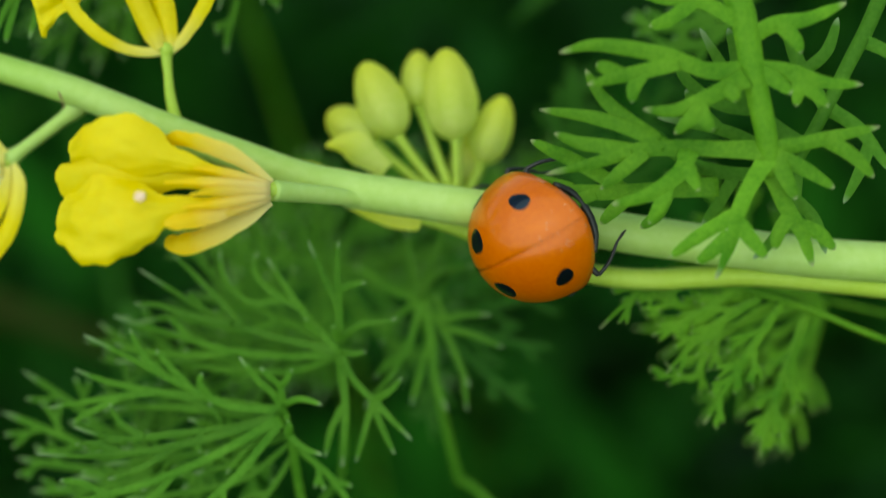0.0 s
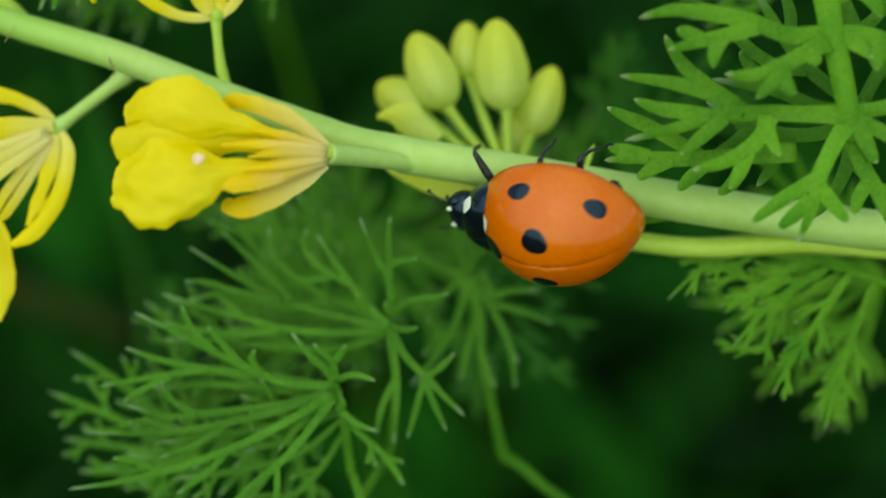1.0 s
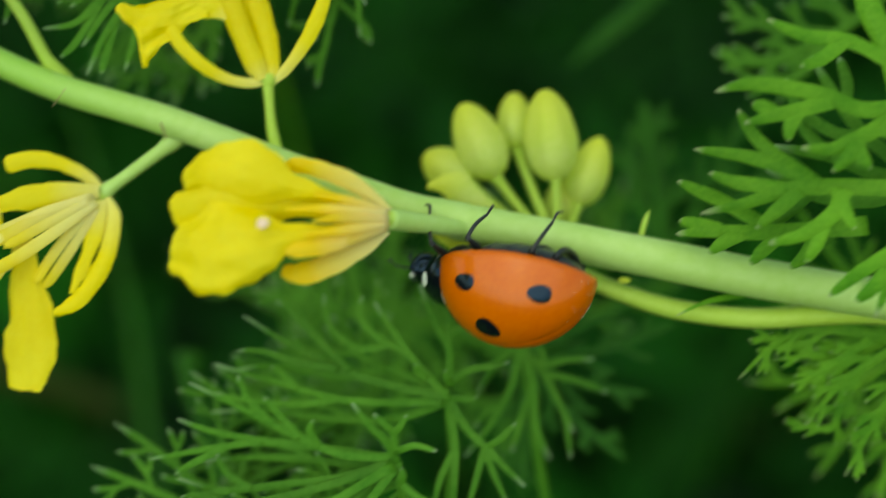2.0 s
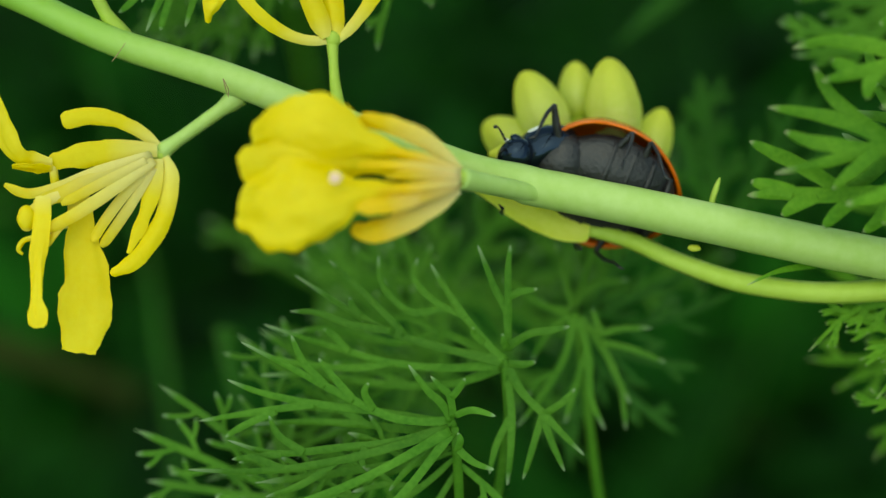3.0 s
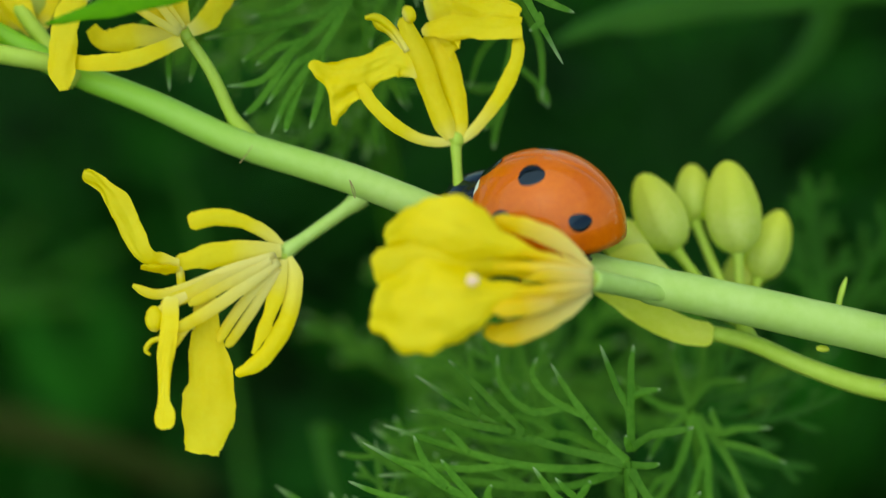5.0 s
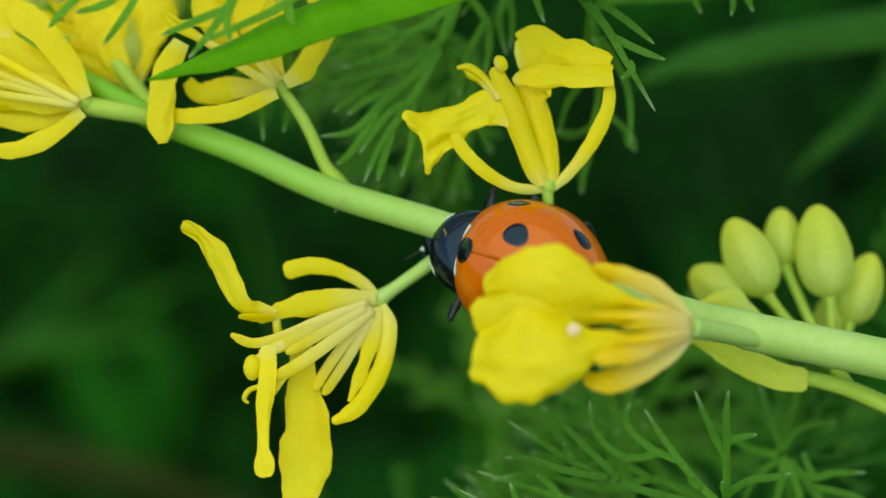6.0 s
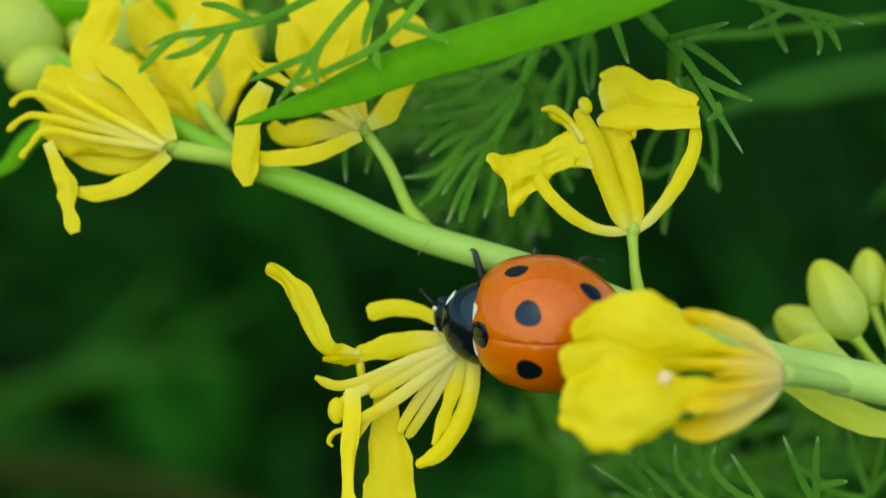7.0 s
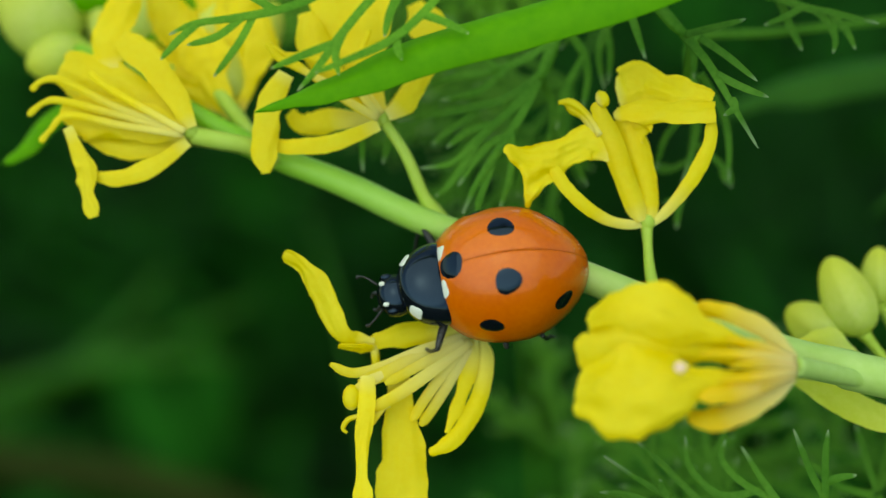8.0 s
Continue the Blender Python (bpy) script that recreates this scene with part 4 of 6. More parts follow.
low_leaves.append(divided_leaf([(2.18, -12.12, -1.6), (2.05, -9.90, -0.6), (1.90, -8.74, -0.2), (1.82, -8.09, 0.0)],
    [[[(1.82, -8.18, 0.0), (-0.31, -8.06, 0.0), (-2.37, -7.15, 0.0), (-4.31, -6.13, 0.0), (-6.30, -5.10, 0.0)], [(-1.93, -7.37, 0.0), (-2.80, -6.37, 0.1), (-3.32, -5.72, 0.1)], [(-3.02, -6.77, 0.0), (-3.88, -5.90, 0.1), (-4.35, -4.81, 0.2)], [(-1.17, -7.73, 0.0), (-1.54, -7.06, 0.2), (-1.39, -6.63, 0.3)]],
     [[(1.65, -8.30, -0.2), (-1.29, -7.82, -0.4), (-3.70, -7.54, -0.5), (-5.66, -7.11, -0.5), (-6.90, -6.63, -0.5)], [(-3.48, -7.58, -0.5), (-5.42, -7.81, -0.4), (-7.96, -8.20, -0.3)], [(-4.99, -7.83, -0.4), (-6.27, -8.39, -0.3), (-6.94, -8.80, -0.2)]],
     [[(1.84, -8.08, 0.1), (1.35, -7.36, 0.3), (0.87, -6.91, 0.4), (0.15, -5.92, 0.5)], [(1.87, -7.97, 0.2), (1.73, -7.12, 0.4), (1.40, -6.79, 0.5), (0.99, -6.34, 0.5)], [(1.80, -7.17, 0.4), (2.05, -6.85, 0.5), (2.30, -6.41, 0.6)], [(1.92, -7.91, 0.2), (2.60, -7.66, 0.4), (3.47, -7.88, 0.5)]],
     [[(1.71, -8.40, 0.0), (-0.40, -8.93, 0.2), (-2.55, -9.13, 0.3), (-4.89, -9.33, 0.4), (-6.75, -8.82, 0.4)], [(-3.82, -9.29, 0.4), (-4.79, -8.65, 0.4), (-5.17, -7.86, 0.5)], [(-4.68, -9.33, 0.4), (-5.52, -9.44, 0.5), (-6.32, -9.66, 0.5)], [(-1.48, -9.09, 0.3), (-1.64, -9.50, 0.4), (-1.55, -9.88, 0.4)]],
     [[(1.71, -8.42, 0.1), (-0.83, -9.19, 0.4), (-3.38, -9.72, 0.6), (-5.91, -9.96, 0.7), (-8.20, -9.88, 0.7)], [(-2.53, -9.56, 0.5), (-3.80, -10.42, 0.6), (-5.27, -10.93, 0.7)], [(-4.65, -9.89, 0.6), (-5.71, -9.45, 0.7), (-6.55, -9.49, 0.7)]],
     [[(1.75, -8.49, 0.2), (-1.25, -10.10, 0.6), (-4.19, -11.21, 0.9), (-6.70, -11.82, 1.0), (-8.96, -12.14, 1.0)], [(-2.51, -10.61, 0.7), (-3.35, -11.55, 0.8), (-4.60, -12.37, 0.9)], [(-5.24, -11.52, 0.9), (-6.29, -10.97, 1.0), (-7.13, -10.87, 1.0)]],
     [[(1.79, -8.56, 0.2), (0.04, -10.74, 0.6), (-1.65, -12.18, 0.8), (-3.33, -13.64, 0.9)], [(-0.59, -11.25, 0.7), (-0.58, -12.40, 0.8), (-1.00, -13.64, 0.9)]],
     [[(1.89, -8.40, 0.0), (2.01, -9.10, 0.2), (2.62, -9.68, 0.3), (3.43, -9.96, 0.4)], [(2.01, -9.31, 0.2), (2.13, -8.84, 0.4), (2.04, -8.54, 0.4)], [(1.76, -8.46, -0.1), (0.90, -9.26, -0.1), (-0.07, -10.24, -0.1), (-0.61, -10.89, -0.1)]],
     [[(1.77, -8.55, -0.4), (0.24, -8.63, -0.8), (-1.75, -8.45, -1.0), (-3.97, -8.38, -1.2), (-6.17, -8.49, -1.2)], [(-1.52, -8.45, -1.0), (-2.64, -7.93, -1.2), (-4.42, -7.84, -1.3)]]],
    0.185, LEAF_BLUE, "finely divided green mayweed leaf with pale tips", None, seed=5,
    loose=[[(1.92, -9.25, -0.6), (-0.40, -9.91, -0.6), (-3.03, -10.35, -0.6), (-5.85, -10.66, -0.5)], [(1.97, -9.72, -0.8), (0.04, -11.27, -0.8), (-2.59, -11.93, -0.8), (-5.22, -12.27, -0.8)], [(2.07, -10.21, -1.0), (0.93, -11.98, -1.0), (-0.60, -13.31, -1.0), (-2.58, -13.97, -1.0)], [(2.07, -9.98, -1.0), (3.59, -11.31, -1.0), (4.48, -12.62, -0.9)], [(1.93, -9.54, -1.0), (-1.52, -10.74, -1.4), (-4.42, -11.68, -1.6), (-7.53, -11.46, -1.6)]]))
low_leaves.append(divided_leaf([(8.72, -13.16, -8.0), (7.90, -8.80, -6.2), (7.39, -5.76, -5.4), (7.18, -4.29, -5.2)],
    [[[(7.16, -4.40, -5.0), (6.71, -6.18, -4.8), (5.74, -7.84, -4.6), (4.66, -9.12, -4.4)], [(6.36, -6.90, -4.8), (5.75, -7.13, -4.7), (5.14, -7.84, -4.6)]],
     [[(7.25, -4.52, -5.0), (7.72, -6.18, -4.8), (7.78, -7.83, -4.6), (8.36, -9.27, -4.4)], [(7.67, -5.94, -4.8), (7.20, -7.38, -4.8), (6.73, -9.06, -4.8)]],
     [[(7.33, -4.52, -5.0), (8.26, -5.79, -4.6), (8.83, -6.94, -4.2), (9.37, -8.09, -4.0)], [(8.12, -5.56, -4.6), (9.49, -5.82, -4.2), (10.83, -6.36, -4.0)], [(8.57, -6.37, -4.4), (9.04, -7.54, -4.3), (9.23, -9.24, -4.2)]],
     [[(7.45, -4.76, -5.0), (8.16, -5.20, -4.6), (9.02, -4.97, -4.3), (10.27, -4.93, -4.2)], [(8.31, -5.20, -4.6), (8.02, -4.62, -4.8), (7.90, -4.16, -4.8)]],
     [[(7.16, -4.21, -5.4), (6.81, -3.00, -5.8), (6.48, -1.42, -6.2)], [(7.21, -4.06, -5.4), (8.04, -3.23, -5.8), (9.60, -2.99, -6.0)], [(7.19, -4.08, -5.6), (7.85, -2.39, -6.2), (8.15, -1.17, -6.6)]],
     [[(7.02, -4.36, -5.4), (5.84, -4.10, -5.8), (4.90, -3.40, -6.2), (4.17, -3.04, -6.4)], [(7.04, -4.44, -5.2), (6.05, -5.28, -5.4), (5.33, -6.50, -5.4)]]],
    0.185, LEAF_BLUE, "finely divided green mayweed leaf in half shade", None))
def fan_leaf(hub, turns, reach, w, mat, label, seed, ground, deep=0.12, stalk=(0.4, -3.5, -9)):
    """A soft leaf further back: strips spread like a fan from one hub, between two angles in degrees."""
    rnd = random.Random(seed)
    h = Vector(hub)
    loose = []
    for a in turns:
        q = radians(a + rnd.uniform(-6, 6))
        way = Vector((math.cos(q), math.sin(q), rnd.uniform(-deep, deep)))
        bend = Vector((-way.y, way.x, 0)) * rnd.uniform(-0.25, 0.25)
        L = reach * rnd.uniform(0.75, 1.1)
        loose.append([tuple(h + way * L * f + bend * L * f * f) for f in (0.02, 0.35, 0.7, 1.0)])
    return divided_leaf([tuple(h + Vector(stalk)), tuple(h + Vector(stalk) * 0.45), tuple(h)], [], w, mat, label, ground, loose=loose, seed=seed, rw=0.1)


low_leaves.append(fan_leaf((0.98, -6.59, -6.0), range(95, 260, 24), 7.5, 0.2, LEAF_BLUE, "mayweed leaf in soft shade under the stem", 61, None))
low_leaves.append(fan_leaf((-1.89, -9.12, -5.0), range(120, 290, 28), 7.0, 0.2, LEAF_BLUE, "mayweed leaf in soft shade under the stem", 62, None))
# shade on this leaf and the next comes from the darkened DEEP colour
low_leaves.append(fan_leaf((7.51, -5.62, -9.0), range(-100, 60, 26), 7.0, 0.22, DEEP, "mayweed leaf coloured dark green for deep shade", 63, None))
fan_leaf((15.61, -1.04, -14.0), range(40, 130, 22), 8.0, 0.3, DEEP, "mayweed leaf coloured dark green for deep shade", 64, None)
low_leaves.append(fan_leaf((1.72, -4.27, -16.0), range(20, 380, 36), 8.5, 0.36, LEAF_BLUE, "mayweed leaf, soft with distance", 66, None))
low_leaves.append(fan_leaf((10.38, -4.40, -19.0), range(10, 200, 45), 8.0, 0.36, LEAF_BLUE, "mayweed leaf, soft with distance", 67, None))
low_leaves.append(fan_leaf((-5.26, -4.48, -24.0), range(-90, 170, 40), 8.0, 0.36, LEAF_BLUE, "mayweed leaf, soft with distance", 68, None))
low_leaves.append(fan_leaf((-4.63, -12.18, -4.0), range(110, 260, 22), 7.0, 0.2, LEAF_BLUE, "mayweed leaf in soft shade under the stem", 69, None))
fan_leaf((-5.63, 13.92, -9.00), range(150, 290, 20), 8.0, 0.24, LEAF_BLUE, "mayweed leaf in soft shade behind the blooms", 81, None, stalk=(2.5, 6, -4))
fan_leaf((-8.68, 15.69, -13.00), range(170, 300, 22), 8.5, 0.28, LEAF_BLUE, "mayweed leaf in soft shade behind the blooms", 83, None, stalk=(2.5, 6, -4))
# leaves above and behind the stem
divided_leaf([(-6.38, 24.56, -4.0), (-6.00, 19.51, -2.6), (-6.04, 16.48, -2.2), (-6.33, 14.52, -2.0), (-7.02, 12.63, -2.0)],
    [[[(-6.33, 14.52, -2.0), (-7.60, 13.46, -1.9), (-9.22, 12.89, -1.8), (-10.85, 12.61, -1.8), (-12.13, 12.03, -1.8)], [(-8.76, 13.02, -1.8), (-9.46, 13.55, -1.8), (-10.63, 13.80, -1.8)], [(-8.29, 13.16, -1.8), (-9.45, 12.15, -1.9), (-11.08, 11.74, -1.9)]],
     [[(-6.79, 12.99, -2.0), (-8.28, 11.84, -1.8), (-10.13, 11.34, -1.7), (-11.52, 11.09, -1.7), (-12.92, 10.81, -1.7)], [(-9.21, 11.57, -1.8), (-10.59, 10.54, -1.8), (-11.40, 9.88, -1.8)]],
     [[(-7.02, 12.63, -2.0), (-7.93, 11.52, -1.7), (-9.29, 10.25, -1.5), (-10.54, 9.07, -1.4), (-11.88, 8.84, -1.4)], [(-8.72, 10.73, -1.6), (-9.88, 10.41, -1.6), (-10.79, 9.71, -1.6)], [(-9.41, 10.08, -1.5), (-10.54, 8.34, -1.5), (-11.22, 7.69, -1.5)]],
     [[(-7.13, 12.45, -2.0), (-7.69, 11.15, -1.6), (-8.59, 9.65, -1.3), (-9.48, 8.26, -1.2), (-10.08, 6.92, -1.2)], [(-8.25, 10.18, -1.4), (-9.17, 9.67, -1.4), (-10.30, 8.10, -1.4)], [(-8.14, 10.30, -1.4), (-8.13, 8.79, -1.4), (-8.59, 7.13, -1.4)], [(-8.92, 9.01, -1.3), (-9.37, 7.63, -1.3), (-9.54, 6.98, -1.3)]],
     [[(-6.22, 15.05, -2.2), (-5.27, 13.95, -2.6), (-5.03, 12.80, -2.8), (-5.30, 11.37, -2.8)], [(-5.22, 13.71, -2.6), (-5.96, 12.33, -2.8), (-6.31, 10.66, -2.8)]],
     [[(-6.95, 12.73, -2.2), (-6.43, 11.38, -2.8), (-6.65, 9.98, -3.0), (-6.83, 8.79, -3.0)], [(-6.54, 10.90, -2.8), (-5.71, 9.74, -3.0), (-5.00, 8.35, -3.2)], [(-6.65, 9.98, -3.0), (-7.59, 9.03, -3.0), (-7.93, 7.84, -3.0)]],
     [[(-6.17, 15.52, -2.2), (-7.86, 15.17, -2.6), (-9.52, 14.71, -2.6), (-10.95, 14.96, -2.6)], [(-6.10, 16.06, -2.4), (-4.56, 15.49, -3.0), (-4.08, 14.09, -3.2), (-4.19, 12.64, -3.2)]]],
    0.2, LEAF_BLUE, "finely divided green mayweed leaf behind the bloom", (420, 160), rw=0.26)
divided_leaf([(-13.49, 23.45, -4.6), (-13.06, 18.23, -2.8), (-12.87, 14.10, -2.0), (-12.94, 11.89, -1.7)],
    [[[(-12.89, 12.13, -1.7), (-13.08, 10.44, -1.5), (-13.39, 9.02, -1.4)]], [[(-12.88, 13.10, -1.8), (-13.86, 11.40, -1.6), (-14.24, 10.21, -1.5), (-14.20, 8.67, -1.4)]], [[(-12.90, 13.60, -1.9), (-14.84, 11.92, -1.8), (-16.24, 10.74, -1.8)]]],
    0.19, LEAF_BLUE, "finely divided green mayweed leaf behind the stem", (420, 160), rw=0.2)
divided_leaf([(-3.16, 24.28, -3.0), (-2.93, 19.19, -1.2), (-2.64, 16.42, -0.6), (-2.26, 15.09, -0.4), (-1.30, 13.98, -0.3)],
    [[[(-2.44, 15.43, -0.4), (-1.30, 13.98, -0.3), (-0.44, 12.63, 0.3), (0.27, 11.13, 0.8), (1.29, 9.22, 1.0)], [(-1.31, 13.96, -0.2), (-0.11, 14.21, 0.0), (1.02, 14.51, 0.0)], [(-0.76, 13.83, -0.1), (0.30, 13.01, 0.1), (1.40, 12.00, 0.2)], [(-0.19, 12.21, 0.5), (0.80, 11.67, 0.6), (1.75, 11.29, 0.6)], [(0.32, 11.21, 0.8), (0.43, 10.84, 0.9), (0.02, 10.52, 0.9)]],
     [[(-2.65, 15.92, -0.5), (-3.36, 15.16, -0.6), (-3.13, 14.12, -0.6), (-2.82, 13.11, -0.6)], [(-1.55, 14.31, -0.5), (-0.94, 13.47, -0.8), (-0.88, 12.37, -1.0)]],
     [[(-2.37, 15.67, -1.2), (-3.91, 15.21, -2.0), (-4.58, 13.89, -2.4), (-4.34, 12.28, -2.6)], [(-4.02, 15.09, -2.0), (-5.28, 15.09, -2.4), (-6.21, 13.96, -2.6)]],
     [[(-0.89, 13.85, -1.4), (-1.01, 12.45, -2.4), (-0.49, 10.92, -3.0), (-1.16, 8.35, -3.2)], [(-0.74, 11.59, -2.8), (-1.76, 10.45, -3.0), (-2.20, 9.06, -3.2)], [(-0.51, 12.78, -1.8), (0.61, 10.84, -2.6), (0.76, 8.56, -3.0)]]],
    0.2, LEAF_BLUE, "bluish-green divided mayweed leaf with pointed tips", (420, 160), rw=0.24)
divided_leaf([(0.04, 23.39, -4.0), (0.77, 18.91, -2.6), (1.61, 16.62, -2.2), (2.70, 15.84, -2.0)],
    [[[(2.02, 16.20, -2.0), (3.51, 15.43, -1.6), (4.90, 15.06, -1.4), (6.46, 14.65, -1.4)], [(3.95, 15.33, -1.6), (4.48, 14.75, -1.5), (4.74, 14.03, -1.4), (4.64, 13.46, -1.4)], [(4.60, 15.11, -1.5), (5.18, 14.37, -1.4), (5.52, 13.61, -1.4)], [(3.51, 15.43, -1.6), (2.84, 15.02, -1.6), (1.99, 14.68, -1.6)]],
     [[(2.70, 15.84, -2.0), (3.17, 14.72, -2.2), (3.61, 13.78, -2.2)], [(1.61, 16.62, -2.2), (2.29, 17.08, -2.2), (3.65, 17.30, -2.2)]]],
    0.19, LEAF_BLUE, "bluish-green divided mayweed leaf with pointed tips", (420, 160), rw=0.2)
feather_leaf([(-0.2, 15.4, -6.8), (-0.3, 12.5, -5.1), (-0.4, 10.6, -5.1), (-0.6, 9.4, -5.1)],
             [[(-0.5, 10.0, -4.8), (-0.8, 8.6, -4.8), (-1.1, 7.6, -4.8), (-1.2, 6.7, -4.8)], [(-0.4, 10.5, -4.8), (0.6, 9.6, -4.8), (1.0, 9.1, -4.8), (1.1, 8.5, -4.8)], [(-0.5, 9.8, -5.1), (-1.6, 9.3, -5.1), (-2.5, 9.6, -5.1)]],
             0.18, LEAF_BLUE, "finely divided green mayweed leaf behind the bloom", 17, forks=2, ground=(420, 160), lobes=(0.2, 0.34), rw=1.0, lean=(0.4, 0.7), layers=0, spear=True)
# leaf in front of the upper blooms
divided_leaf([(-8.26, 22.38, 1.5), (-9.45, 17.78, 3.0), (-10.42, 15.58, 3.8), (-11.43, 14.47, 4.0)],
    [[[(-11.86, 15.54, 4.0), (-13.20, 14.28, 4.0), (-14.21, 13.00, 4.1), (-15.07, 11.72, 4.2), (-15.80, 10.84, 4.2)], [(-14.07, 13.21, 4.1), (-14.41, 12.30, 4.2), (-14.27, 11.42, 4.2)], [(-14.48, 12.66, 4.1), (-15.54, 12.22, 4.2), (-16.83, 11.69, 4.2)]],
     [[(-10.20, 15.15, 3.8), (-11.21, 13.79, 4.0), (-12.43, 12.73, 4.1), (-13.86, 12.04, 4.2), (-15.52, 11.38, 4.2)], [(-12.20, 12.96, 4.0), (-12.13, 12.39, 4.1), (-11.96, 12.01, 4.1)], [(-11.25, 13.73, 4.0), (-10.36, 13.38, 4.1), (-9.53, 12.95, 4.1)]],
     [[(-12.28, 15.33, 4.0), (-14.16, 14.93, 4.0), (-16.02, 14.08, 4.1), (-17.90, 13.64, 4.2), (-19.70, 13.41, 4.2), (-20.70, 12.99, 4.2)], [(-17.50, 13.75, 4.1), (-18.08, 12.58, 4.2), (-18.94, 11.40, 4.2)], [(-19.60, 13.41, 4.2), (-20.30, 12.75, 4.3), (-20.94, 12.03, 4.3)], [(-16.65, 13.87, 4.1), (-17.73, 14.48, 4.1), (-18.70, 14.64, 4.1)], [(-17.90, 13.64, 4.2), (-18.84, 12.93, 4.2), (-20.00, 12.60, 4.2)]],
     [[(-11.85, 15.11, 4.0), (-12.41, 13.82, 4.1), (-12.62, 12.83, 4.2)]]],
    0.2, LEAF, "finely divided green mayweed leaf hanging before the blooms", (420, 160), rw=0.22)
